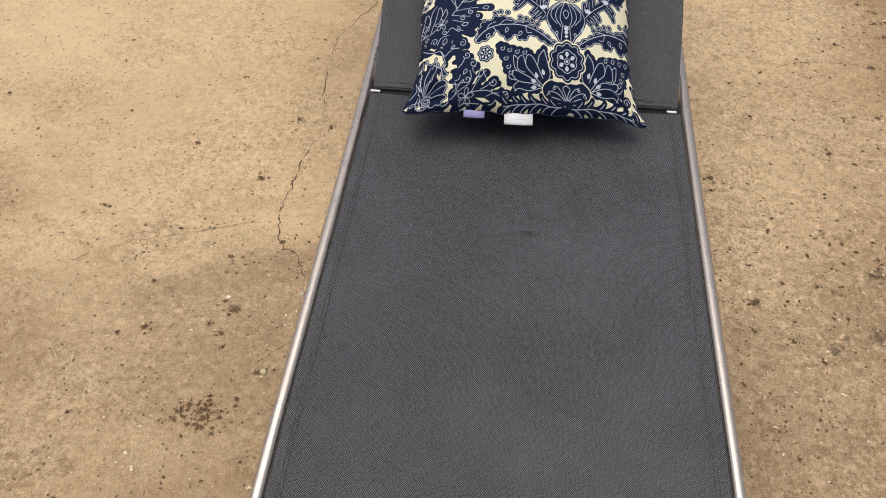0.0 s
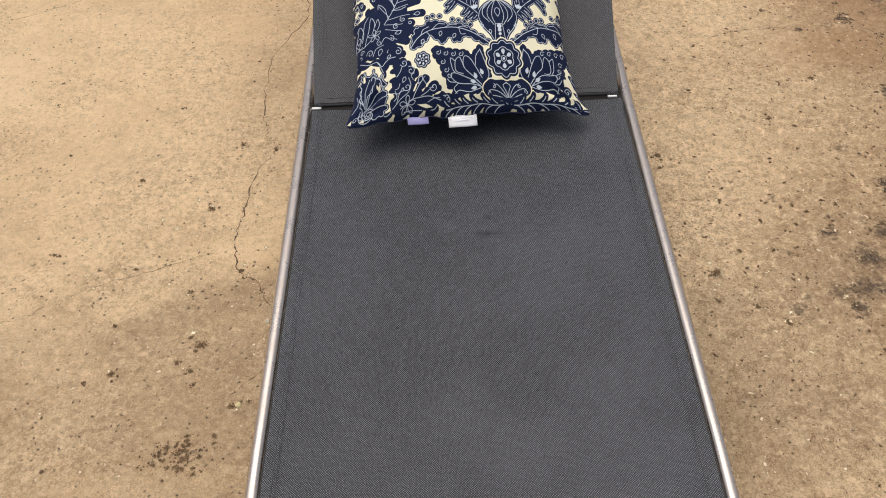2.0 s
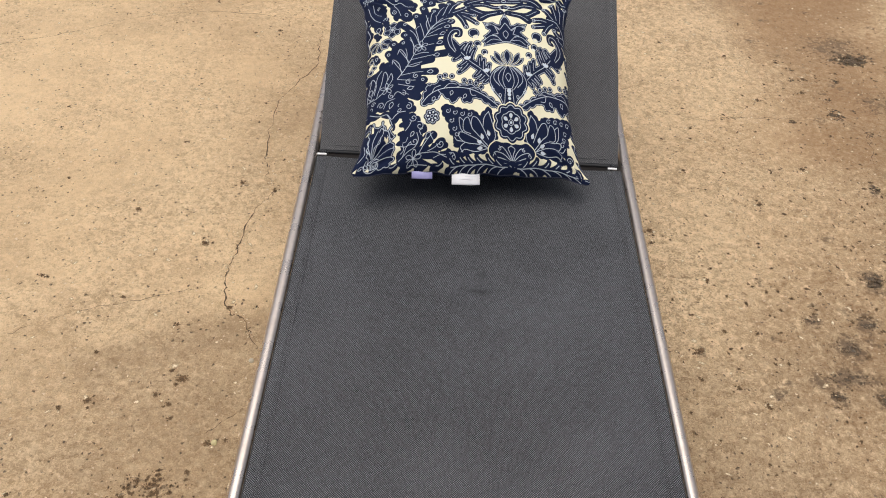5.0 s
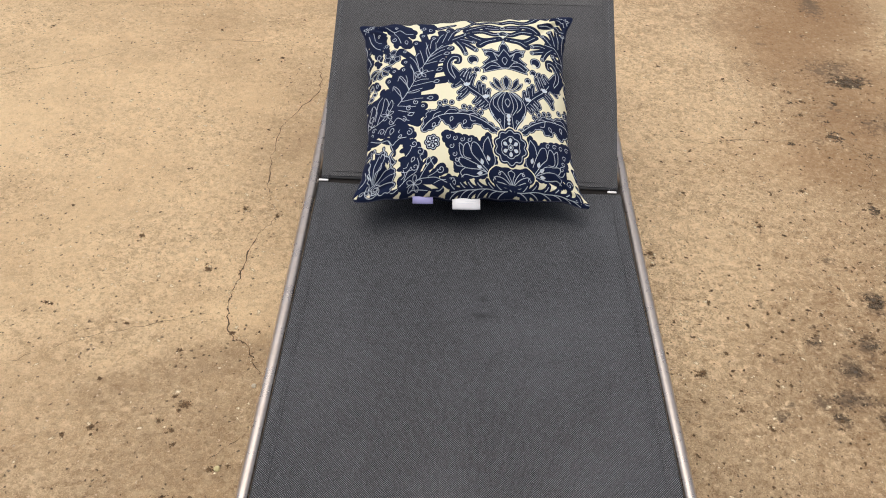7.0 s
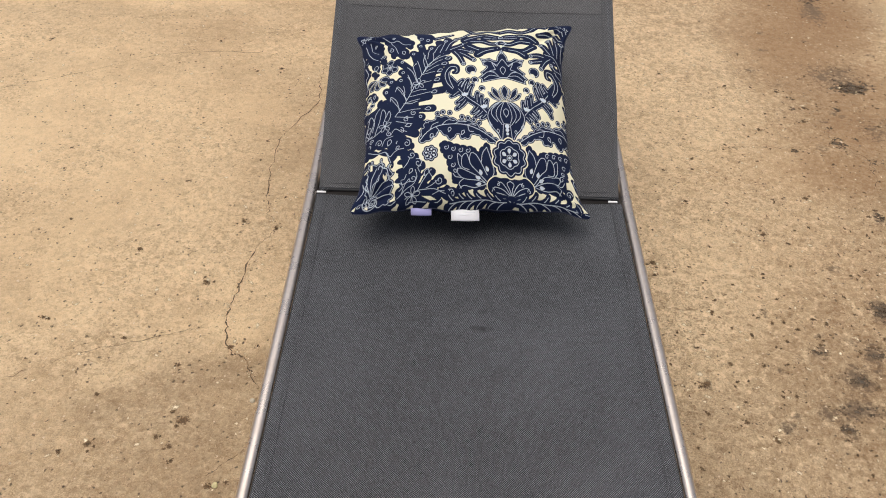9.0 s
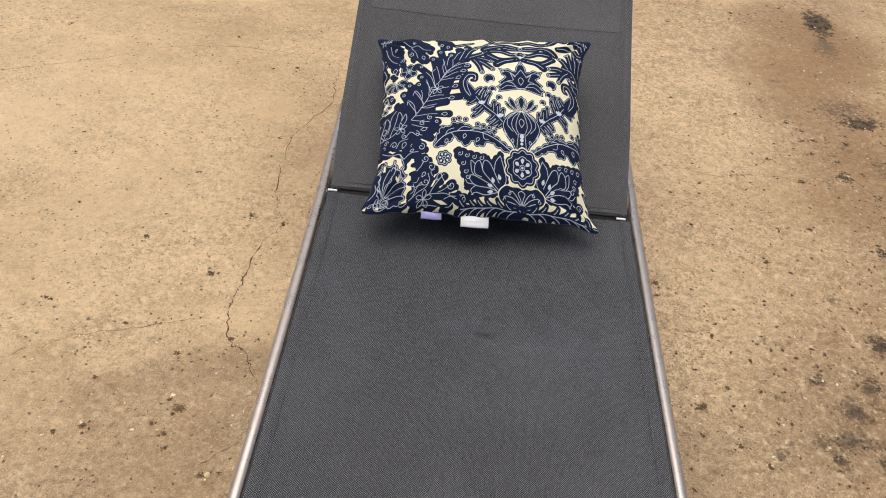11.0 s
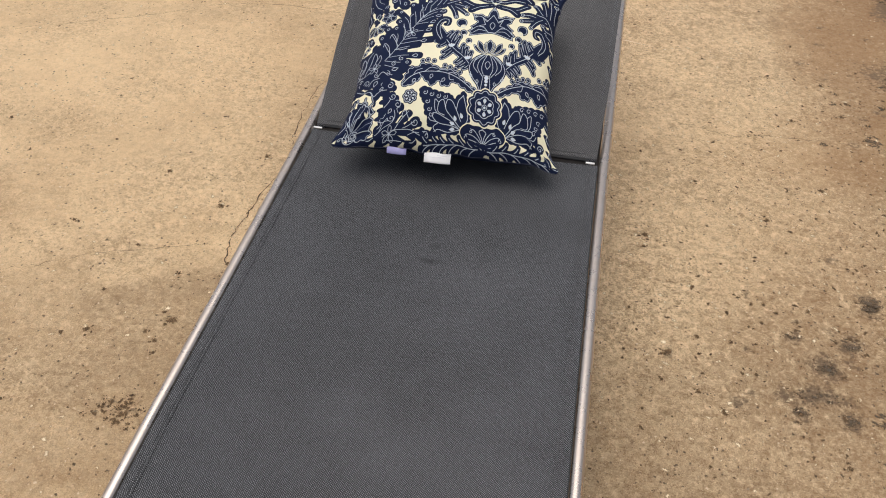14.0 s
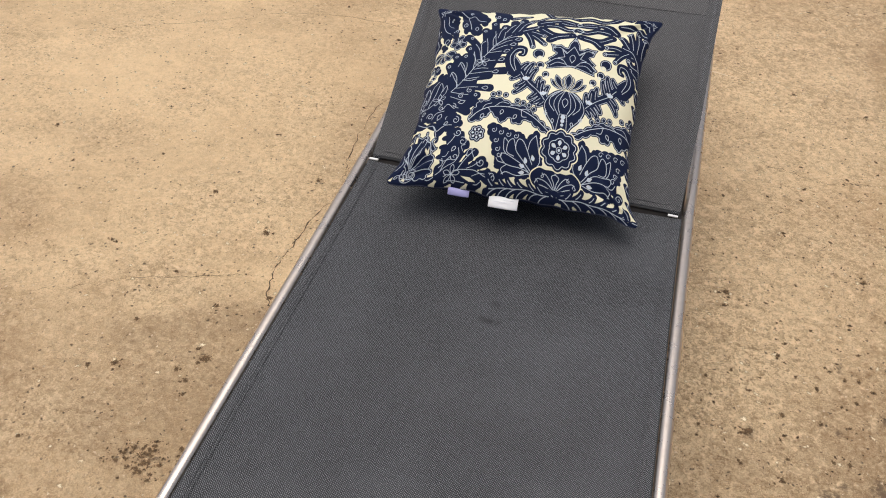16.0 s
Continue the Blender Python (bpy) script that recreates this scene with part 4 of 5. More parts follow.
leafy([(-20.2, 4.7), (-19.1, 3.3), (-19.3, 2.1), (-20.4, 3.1)], 1.4, 0.3, marks=False)
tear((-19.8, 3.3), 80, 0.9)

# the great leaf that sweeps up from the near edge
STEM = smooth_line([(-21.8, -5.7), (-17.5, -4.9), (-15, -2.4), (-12.9, 0.5), (-11.1, 3.9), (-9.3, 6.7), (-7.1, 9.7), (-4.3, 12), (-1.6, 12.4)], 8)
LOBES = []
mass([(-16.1, -3.5), (-17.1, -1.1), (-17.3, 1), (-16.6, 2.4), (-16.7, 4.1), (-16, 5.7), (-14.8, 5.9), (-13.4, 6.2), (-12.6, 7.6), (-11.4, 9.2), (-11.6, 11.1), (-10.6, 12.7), (-9.1, 12.9), (-7.6, 13.4), (-5.2, 14.5), (-2.8, 13), (-4.1, 11.3), (-5.3, 9.3), (-6.2, 7.3), (-7, 4.9), (-7.7, 2.5), (-9.1, 1.1), (-10.5, -0.7), (-10.1, -2.3), (-11.1, -4.1), (-9.9, -5.8), (-11.3, -7.1), (-13.4, -7.6), (-15.4, -7)])
for line in ([(-8.3, 8.2), (-8.9, 11.1), (-9.5, 14.7)], [(-9.7, 6.2), (-10.2, 9), (-11.2, 12.4)], [(-10.7, 4.5), (-11.9, 7.8), (-14.5, 10.7)], [(-11.5, 3.2), (-12.2, 5.4), (-13.8, 7.7)], [(-12.9, 0.5), (-14.3, 3), (-16.3, 6)], [(-13.4, 1.3), (-13.4, 3.3), (-14.1, 5.6)], [(-14.3, -1.5), (-15.7, 0.7), (-17.2, 3.6)], [(-15.8, -3.2), (-16.4, -1.6), (-17.5, 0.9)],
             [(-7.1, 9.6), (-7, 11.2), (-7.2, 13.5)], [(-5.6, 11.2), (-5.4, 13), (-5.5, 15.4)], [(-4, 11.8), (-3.8, 13.5), (-3.6, 16)],
             [(-8.1, 8.1), (-5.9, 9.5), (-3.9, 10)], [(-8.8, 6.9), (-6.6, 8.1), (-4.7, 8.6)], [(-9.7, 6.2), (-7.6, 6.6), (-5.6, 6.9)], [(-11.1, 3.9), (-8.6, 4.3), (-6.1, 4.6)], [(-12.5, 1.1), (-9.1, 1.6), (-5.5, 2)], [(-13.6, -0.3), (-11.2, 0.2), (-8.4, 0.7)], [(-14.6, -2.1), (-11.3, -2), (-7.7, -2.1)], [(-15.4, -3), (-12.6, -3.7), (-10, -3.9)],
             [(-16.1, -3.8), (-13.1, -4.9), (-9.6, -5.6)], [(-16.7, -4.6), (-14, -6.3), (-11.3, -7.5)], [(-17, -5.1), (-15.6, -6.7), (-13.8, -8.4)]):
    lobe(line, 0.7, 0.86)
    LOBES.append(smooth_line(line, 6))
for line in LOBES:
    vein(line[:-4], 0.085)
for c in ((-13.7, 10.4), (-11.2, 12.2), (-9.5, 14.6), (-13.6, 7.6), (-16.1, 5.8), (-14.1, 5.6), (-17.2, 3.4), (-17.2, 0.6), (-7.3, 13.3), (-10.2, -3.8)):
    ring(c, 0.28, 0.1)
for c, g in (((-4.1, 10.1), 15), ((-4.9, 8.6), 15), ((-5.9, 6.8), 25), ((-6.6, 4.6), 20), ((-7.3, 1.7), 15), ((-8.7, -2.1), 5), ((-12.8, -5.4), 10)):
    tear(c, g, 1.3)
vein(STEM, 0.105)
for line in ([(-12, 2.5), (-12, 4.7), (-12.6, 6.7)], [(-10.7, 4.6), (-11.1, 7), (-11.4, 8.6), (-10.7, 9.4)], [(-8.8, 7.5), (-9.2, 9.9), (-8.7, 11.5)], [(-13.1, 0.4), (-13.8, 2.9), (-14.8, 4.2), (-15.3, 3.2)], [(-14.5, -1.9), (-15, 0.6), (-16.2, 2), (-16.4, 0.9)], [(-9.5, 6.4), (-8.1, 8.8), (-5.6, 10.5), (-4.1, 11.1)], [(-11.7, 2.2), (-10.3, 2.5), (-8.9, 2.4)], [(-13.4, -0.3), (-12, -0.5), (-10.8, -0.1)]):
    vein(line)
curl((-11.6, -2.8), 0.6, 120); curl((-13.1, -4), 0.65, 60); curl((-14.3, -6.4), 0.75, 90, -1); curl((-15.3, -7.9), 0.3, 0)
# its upper arm with berried fingers
for line in ([(-4.3, 12.2), (-1.6, 12.6), (1.1, 11.6)], [(-2.8, 12.4), (-0.5, 11), (1.5, 9.4)], [(-2.5, 12), (-1.5, 10.3), (-0.8, 8.4)], [(-3.6, 12.5), (-1.5, 13.5), (-0.3, 14.2)], [(-4.3, 12.5), (-3.2, 14.6), (-2, 15.7)], [(-5.6, 11.9), (-4.7, 14), (-4.1, 15.5)]):
    lobe(line, 0.75, 0.6)
    vein(line)
    ring(line[-1], 0.34, 0.1)
vein([(-6.8, 11.9), (-5.9, 13.7), (-5.2, 14.5)]); vein([(-8.3, 10.4), (-7.9, 12.4), (-7.2, 13.2)])
star((-10.3, 4.1), 1.35)

# the lower leaf and its star
leafy([(-21.8, -6.3), (-21.6, -0.6), (-20.7, -0.2), (-19.5, -0), (-18.7, 1.8), (-17.6, 1.6), (-16.3, -1.4), (-15.4, -3.7), (-14.5, -5.7), (-13.8, -7.9), (-14.4, -9.7), (-15.8, -10.2), (-17.4, -9.5), (-19.8, -8.9), (-21.8, -8.2)], 2.2, 0.6, marks=False)
for line in ([(-21.7, -5.7), (-21.1, -3.2), (-20.6, -1.3)], [(-21.2, -6), (-20.1, -3.9), (-19.4, -1.2), (-18.5, 0.1)], [(-19.7, -6), (-18.7, -3.2), (-18, -0.5), (-17.3, -1.8), (-17.8, -3.6)], [(-17.5, -4.3), (-16.4, -2.7), (-16.6, -1.3), (-17.3, -2.5)], [(-21.8, -5.7), (-19.7, -6), (-17.7, -4.8)], [(-21.1, -1.8), (-20.3, -1.2), (-19.7, -3), (-20.1, -4.9)]):
    vein(line)
curl((-18.8, -7.9), 0.75, 180, -1); curl((-20.5, -6.9), 0.5, 0); tear((-16.7, -8.4), 70, 1.5); curl((-16.7, -6.4), 0.6, 90); tear((-20.9, -8), 90, 1.0); tear((-20.8, -4.1), 80, 1.4); vein([(-21.5, -4.5), (-20.9, -5.7), (-20.2, -5.7)])
star((-17.5, -4.5), 1.35)
vein([(-16.4, -6.8), (-15.4, -5.8), (-14, -6.8)]); vein([(-18.2, -8.7), (-17.5, -7.4), (-15.9, -7.1)]); curl((-14.9, -8.9), 0.5, 0)
# the scroll under it
leafy([(-21.8, -7.2), (-19.5, -9.4), (-17.4, -9.7), (-15.6, -9.5), (-14.7, -8.4), (-13.3, -8.1), (-12.1, -8.8), (-11.7, -9.9), (-12.2, -10.7), (-13.1, -10.6), (-12.8, -11.7), (-14.1, -12.2), (-14.9, -11.4), (-15.5, -12.2), (-16, -13.8), (-16.5, -12.3), (-17.6, -10.9), (-19, -10.4), (-20.4, -10.4), (-21.4, -10.3)], 2.0, 0.45, marks=False)
vein([(-21, -8.9), (-19, -10.1), (-17.4, -10.3), (-16.5, -11.4), (-15.8, -10.8), (-14.9, -10.3), (-13.7, -10.3)]); curl((-13.1, -9.3), 0.75, 90, -1); tear((-15, -9.9), 30, 0.9); vein([(-17.4, -10.3), (-16.7, -11.6), (-16.1, -13.1)])

# thistle in the gathered lower corner
mass([(-22.5, -21.5), (-22.5, -14.5), (-20.4, -13.5), (-19.4, -16.5), (-18.2, -19.6), (-15.5, -20.4), (-15.0, -21.5)])
for k in range(3):
    curl((-20.4 + 0.9 * k, -19.9 + 0.25 * k), 0.55, 120 * k, 1, 1.1)
    bare([(-21.6 + 2.1 * k, -20.3), (-21.0 + 2.1 * k, -19.7), (-20.9 + 2.1 * k, -20.6)])
vein([(-21.4, -18.5), (-20.8, -17.2), (-21.2, -15.6)])
leafy([(-19.2, -19.9), (-20.6, -17.1), (-20.7, -14.5), (-20.8, -12.2), (-20.2, -11.1), (-19.1, -12.4), (-18.2, -11.4), (-17.3, -13.2), (-16.3, -12.9), (-16.3, -14.2), (-15.4, -14.6), (-15.9, -15.5), (-15.2, -17), (-15.4, -18), (-15, -19), (-15.5, -20.2), (-16.7, -20.6), (-18.3, -20.3)], 1.5, 0.45, 0.24, marks=False)
for line in ([(-19.3, -18.3), (-20.4, -16.1), (-20.4, -14.4)], [(-19.3, -18.2), (-19.7, -15.5), (-19.3, -13.7), (-19, -12.9)], [(-19.1, -18.2), (-18.6, -15.7), (-17.9, -14), (-18, -12.1)], [(-18.9, -18.3), (-17.6, -16.3), (-16.4, -15.7), (-17, -14.6)], [(-18.6, -18.8), (-17.2, -17.4), (-15.5, -17.2)], [(-18.5, -19.2), (-16.8, -18.7), (-15.5, -18.6)], [(-19.4, -18.1), (-20.7, -16.4)], [(-19.2, -18.2), (-19.1, -16.4), (-18.3, -15.9), (-18.3, -14.6)]):
    vein(line)
vein([(-18.7, -13.2), (-18.4, -12.6), (-17.6, -13.4), (-16.9, -13.9), (-16.5, -15), (-16.1, -15.3)], 0.12)
for k in range(4):
    curl((-18.4, -19.5), 0.5 + 0.42 * k, 50 * k, 1, 0.8)
bare([(-17.5, -15.4), (-17.5, -14.8), (-17.1, -15.3), (-16.9, -14.8), (-16.7, -15.6), (-17, -16)]); bare([(-20.4, -12), (-20, -11.9), (-19.8, -13.2), (-20.2, -13.3)]); bare([(-19.7, -10.8), (-19, -10.9), (-19.2, -11.5)])

# the broad leaves along the lower edge
leafy([(-14.7, -19.3), (-14.5, -18.3), (-13.9, -17.6), (-15, -16.6), (-14.4, -15.8), (-15, -14.6), (-13.7, -14.1), (-14.8, -13), (-13.9, -12.3), (-13, -11.2), (-12, -10.9), (-11, -11.6), (-10.7, -12.8), (-9.7, -13.1), (-9.5, -14.3), (-10.1, -14.9), (-9.7, -16), (-10.4, -16.7), (-11.3, -18.3), (-12.7, -19.4), (-13.6, -20.1)], 2.6, 0.5, 0.0, marks=False)
curl((-12.1, -11.8), 0.75, 200); curl((-10.8, -13.4), 0.85, 120, -1); tear((-12.2, -15), 60, 1.1); curl((-11.6, -16.4), 0.75, 180)
vein([(-14.1, -19.5), (-12.8, -18.2), (-11.4, -17.4), (-10.9, -16), (-11.3, -14.7)]); vein([(-13.6, -14.2), (-12.9, -13.4), (-12.5, -12.5)]); vein([(-14.3, -17), (-13.2, -17.2), (-12.4, -16.4)]); vein([(-13.5, -18.8), (-13, -17.2), (-12.1, -16.9)])
leafy([(-13.8, -20.4), (-12.7, -19.4), (-11.3, -18.3), (-10.4, -16.7), (-9.5, -15), (-8.4, -14.4), (-7.4, -15.2), (-7.8, -16.3), (-8.8, -17.3), (-7.3, -16.3), (-6, -16), (-5.1, -16.8), (-5.5, -17.7), (-6.7, -18.3), (-4.8, -17.7), (-3.2, -18.4), (-2.8, -19.4), (-4.1, -19.8), (-5.8, -19.8), (-7.3, -20.3), (-9.5, -20.6), (-11.7, -20.8)], 2.8, 0.45, 0.0, marks=False)
vein([(-12.6, -19.7), (-10.5, -18.5), (-7.8, -18.2), (-5.6, -18.9), (-3.8, -19.2)]); vein([(-10.5, -18.5), (-9.7, -16.8), (-8.9, -15.6)]); vein([(-8.9, -18), (-7.7, -17.5), (-6.6, -16.7)]); tear((-9.1, -15.3), 60, 1.5); curl((-6.5, -16.9), 0.75, 180); curl((-3.9, -18.9), 0.7, 120)
bare([(-9.6, -19.3), (-8, -19.4), (-6.7, -20.1), (-7.9, -20.1)]); bare([(-10, -16), (-9.5, -15.5), (-10.1, -17.1), (-10.5, -17.3)])
star((-11.4, -19.3), 1.5)

for line in ([(-7.6, -19.2), (-6.4, -18.7), (-5.4, -18.6)], [(-11.9, -20.3), (-10.1, -20.2), (-8.7, -20.3)], [(-14, -18.3), (-13.5, -17.7), (-13.9, -16.7)], [(-13, -15.5), (-13.3, -16.3), (-13.9, -16.4)], [(-10.4, -15.1), (-10.8, -14.3), (-10.2, -13.9)], [(-8, -16.1), (-8.5, -15.2), (-8.1, -14.8)], [(-4.7, -18.3), (-3.9, -18.3), (-3.5, -18.9)]):
    vein(line, 0.085)
# rosette on the bare cloth
c = np.array((-8.4, -11.7))
a = np.linspace(0, 2 * math.pi, 120, endpoint=False)
rr = 1.62 * (0.88 + 0.16 * np.abs(np.sin(a * 3.5)))
fill(np.stack([c[0] + rr * np.cos(a), c[1] + rr * np.sin(a)], -1), rim=0.3, line=0.1)
for k in range(7):
    g = radians(51.4 * k + 20)
    p = c + 0.5 * np.array((math.cos(g), math.sin(g)))
    seed(p, p + (p - c), 0.55, 0.36)
ring(c, 0.3, 0.1)

# the great bouquet, mirrored on its axis: swags over the crown
for hand in (1, -1):
    for line, r in (([(7.7, 14.2), (5.6, 13.8), (3.4, 14.9), (1.1, 14.8)], 0.45), ([(6.8, 12.5), (4.5, 12), (2.5, 12.2), (0.4, 13.6)], 0.55), ([(6, 12.3), (4, 11.8), (2.4, 10.8)], 0.55), ([(6.9, 16.3), (3.5, 16.7), (1.5, 16), (-0.2, 15.3)], 0.5), ([(7.6, 18), (5.2, 18.5), (2.2, 18.4), (0.1, 21)], 0.5), ([(7.8, 15.9), (5.7, 15.6), (4, 16)], 0.45)):
        line = mirror(smooth_line(line, 6), hand)
        lobe(line, 1.3 * r, 1.65 * r)
        vein(line, 0.1)
ring((AXIS, 16.2), 0.45, 0.1)
stroke([(AXIS, 15.2), (AXIS - 1.2, 14.0), (AXIS, 12.9), (AXIS + 1.2, 14.0), (AXIS, 15.2)], 0.15)
# crown
half_crown = [(7.1, 11.4), (6.5, 10.3), (6.3, 9.2), (5.7, 9.3), (4.9, 9.9), (3.9, 9.6), (2.6, 9.8), (3.1, 8.8), (3.3, 7.9), (4.1, 7.5), (3.5, 6.8), (2.6, 6.1), (3, 5.6), (2.1, 4.8), (2.8, 4.3), (2.6, 3.5), (3.9, 3.8), (5.1, 4.1), (6.3, 4.4)]
fill([(AXIS, 12.9)] + half_crown + [(AXIS, 4.6)] + list(mirror(half_crown, -1))[::-1], rim=0.24, line=0.1)
half_star = [(6.9, 8.6), (6.3, 7.7), (5.3, 8.6), (6, 6.9), (4.7, 6.5), (5.9, 6), (6.8, 4.9)]
stroke([(AXIS, 9.6)] + half_star + [(AXIS, 4.9)] + list(mirror(half_star, -1))[::-1] + [(AXIS, 9.6)], 0.1)
tear((AXIS, 6.6), 90, 2.0)
ring((AXIS, 11.2), 0.2, 0.1)
for hand in (1, -1):
    for line in ([(6.3, 8), (4.8, 9), (3.6, 8.9)], [(5.7, 6.3), (4.2, 6.2), (2.9, 5)], [(6.4, 5.2), (4.7, 5.4), (3.4, 4.5)]):
        vein(mirror(line, hand))
    ring(over((3.7, 8.9), hand), 0.2, 0.1)
    for c, r in (((0.7, 6.8), 1.25), ((1.4, 4.2), 0.85), ((2.8, 2.2), 0.75)):
        c = over(c, hand)
        fill(disc(c, r), rim=0.26, line=0.1)
        fill(disc((c[0] + 0.35 * r * hand, c[1] - 0.85 * r), 0.5 * r), 0, 0)
        ring((c[0] + 0.35 * r * hand, c[1] - 0.75 * r), 0.3 * r, 0.1)
# palm that fills the upper far corner
leafy([(21.4, 4.6), (21.1, 7.1), (20.4, 9.6), (19, 10.9), (17.3, 11.4), (17.3, 12.6), (18.8, 13.7), (19.8, 15.1), (21.1, 14.5), (21.8, 13.5), (21.8, 9.3)], 1.8, 0.4, marks=False)
for line in ([(19.8, 10.6), (16.8, 11.3), (14.1, 11)], [(19.1, 11.5), (16.3, 10), (14, 9.4)], [(19, 11.5), (17.5, 10.2), (16.3, 8)], [(19.1, 12), (17.8, 13.1), (16.4, 14.5)], [(19.5, 12.4), (18.8, 14.2), (17.9, 15.6)], [(20.4, 12), (20.1, 14.1), (19.5, 16.3)], [(21.5, 11.6), (21.1, 13.4), (21, 15.3)], [(21.5, 8.8), (19.8, 8.7), (18.9, 9.7)], [(21.8, 7.1), (20.8, 7.4), (19.7, 7.9)]):
    lobe(line, 0.8, 0.6)
    vein(line)
    ring(line[-1], 0.34, 0.1)
vein([(17.3, 12.1), (19.3, 11.8), (20.7, 10.3), (21.8, 7.8)], 0.105)
lobe([(15.7, 17.1), (18, 17.5), (19.9, 16.8), (21.2, 16.2)], 0.6, 0.6); vein([(15.7, 17.1), (18, 17.5), (19.9, 16.8), (21.1, 16.3)])
lobe([(17.9, 19.8), (19.8, 19.1), (21.1, 17.7)], 0.7, 0.5); vein([(18.1, 19.5), (19.9, 19), (20.9, 17.8)])

# feathers, arms and bulb
for hand in (1, -1):
    stem = mirror(smooth_line([(3.8, -3.8), (2, -1.8), (-0.4, 0.1), (-2.4, 2.4), (-4.1, 4.6)], 8), hand)
    tips = [((-4.5, 2.9), 0.95), ((-4.4, 1.6), 0.8), ((-3.7, 0.4), 0.7), ((-2.6, -1.1), 0.55), ((-2.7, -2.5), 0.5), ((0.5, -3.4), 0.25), ((1.1, -4.4), 0.15), ((2.4, -4.7), 0.05),
            ((-1.1, 4.1), 0.75), ((-0, 4.2), 0.6), ((0.8, 3), 0.5), ((1.8, 1.1), 0.3), ((2.6, 0.4), 0.2), ((3.7, -0.6), 0.1)]
    plume(stem, [(f, over(p, hand)) for p, f in tips], 0.74, 1.0)
    crest = mirror(smooth_line([(-3.4, 2.1), (-4.5, 3.7), (-4.8, 5.7), (-3.8, 7.5), (-2.4, 7.5), (-2.3, 6.3), (-3, 6.1)], 8), hand)
    lobe(crest, 1.25, 0.42)
    vein(crest[:-4], 0.105)
    vein(mirror([(-3.2, 2.4), (-3.9, 4.3), (-4, 6), (-3.2, 6.9)], hand))
    for c in ((-0.8, 0.3), (3.1, -2.5)):
        for g in (60, 100, 140):
            fill(drop_shape(over(c, hand), g if hand > 0 else 180 - g, 1.0, 0.5), 0, 0, 0, 1.0)
    # the arched arm with beads along its back
    arm = mirror([(-10.8, -9.5), (-10.4, -7.7), (-9.8, -5.9), (-8.9, -4.9), (-7.8, -4.9), (-7.1, -4.1), (-5.7, -3.9), (-4.4, -4.1), (-3.3, -4.6), (-2.2, -4.9), (-0.8, -5), (0.7, -5.5), (1.8, -6.3), (3, -7.3), (4.4, -8.2), (6, -9.5), (5.1, -10.2), (3.2, -9.5), (1.8, -8.7), (0.6, -8.1), (-0.4, -9), (-1.8, -9.1), (-2.9, -8.1), (-3.9, -9.3), (-5.3, -8.4), (-6.4, -7.5), (-7.5, -8.6), (-9.2, -9.5)], hand)
    for c in ((-8.9, -5.2), (-6.7, -3.4), (-5.6, -3.1), (-4.2, -3.3), (-1.7, -4.3), (-0.5, -4.6), (0.7, -5), (1.8, -5.7)):
        fill(disc(over(c, hand), 0.62), rim=0.24, line=0.095)
    leafy(arm, 1.7, 0.4, 0.24, marks=False)
    vein(mirror([(-10.5, -9.1), (-8.9, -7.3), (-6.9, -6.2), (-4.3, -5.8), (-1.2, -6), (1.8, -7.2), (5.6, -9.8)], hand), 0.12)
    for line in ([(-8.3, -6.8), (-7.8, -5.8), (-6.6, -5.3)], [(-5.9, -5.9), (-4.7, -4.9), (-3.3, -5.1)], [(-3.4, -5.8), (-2.2, -5.3), (-1, -5.4)], [(-1, -6.1), (0.2, -5.9), (1.1, -6.3)], [(-7.1, -6.4), (-6.6, -7.1), (-7.1, -7.8)], [(-0.6, -6.2), (-0.3, -7.4), (0.6, -7.5)]):
        vein(mirror(line, hand))
    for c, g in (((-4.4, -7), 70), ((-1.7, -7.7), 60), ((-8.1, -8.2), 60)):
        tear(over(c, hand), g if hand > 0 else 180 - g, 1.1)
sides = [(6.9, -0.5), (5.4, -1.1), (4.1, -2.3), (3.4, -3.9), (3.6, -5.3), (4.4, -6.8), (5.5, -8.1), (6.5, -9.6)]
fill(smooth_line([(AXIS, -0.3)] + sides + list(mirror(sides, -1))[::-1] + [(AXIS, -0.3)], 5), rim=0.3, line=0.1)
for hand in (1, -1):
    for line in ([(7.3, -0.7), (5.8, -2.4), (5.5, -4.2), (6.6, -6)], [(7.4, -0.7), (6.6, -2.6), (6.4, -4.4), (7.1, -6.1)], [(7.1, -0.6), (5.1, -1.9), (4.5, -3.8), (5.7, -5.4)], [(6.3, -1.1), (4.6, -2.7)]):
        vein(mirror(line, hand))
    side = mirror(smooth_line([(4, -5.3), (4.2, -6.5), (4.9, -7.9), (6, -9.2), (7.3, -9.8)], 6), hand)
    vein(side)
    curl(over((4.2, -6.1), hand), 0.5, 90, hand)
    tear(over((5.7, -7.4), hand), 100, 0.9)
    for g, n, w in ((168, 4.4, 1.2), (148, 4.4, 1.4), (118, 3.6, 1.5)):
        petal((AXIS, -0.8), g if hand > 0 else 180 - g, n, w, -0.7 * hand, rim=0.2, line=0.095, halo=0.1)
petal((AXIS, -0.8), 90, 3.9, 1.7, rim=0.22, line=0.095, halo=0.1)
tear((AXIS, -3.4), 90, 2.0)
fill([(AXIS - 1.3, -9.6), (AXIS - 0.9, -5.6), (AXIS + 0.9, -5.6), (AXIS + 1.3, -9.6)], rim=0.2, line=0.095)
for k in range(5):
    fill(disc((AXIS + 0.05, -9.4 + 0.78 * k), 0.13 + 0.08 * k), 0, 0, 0, 1.0)

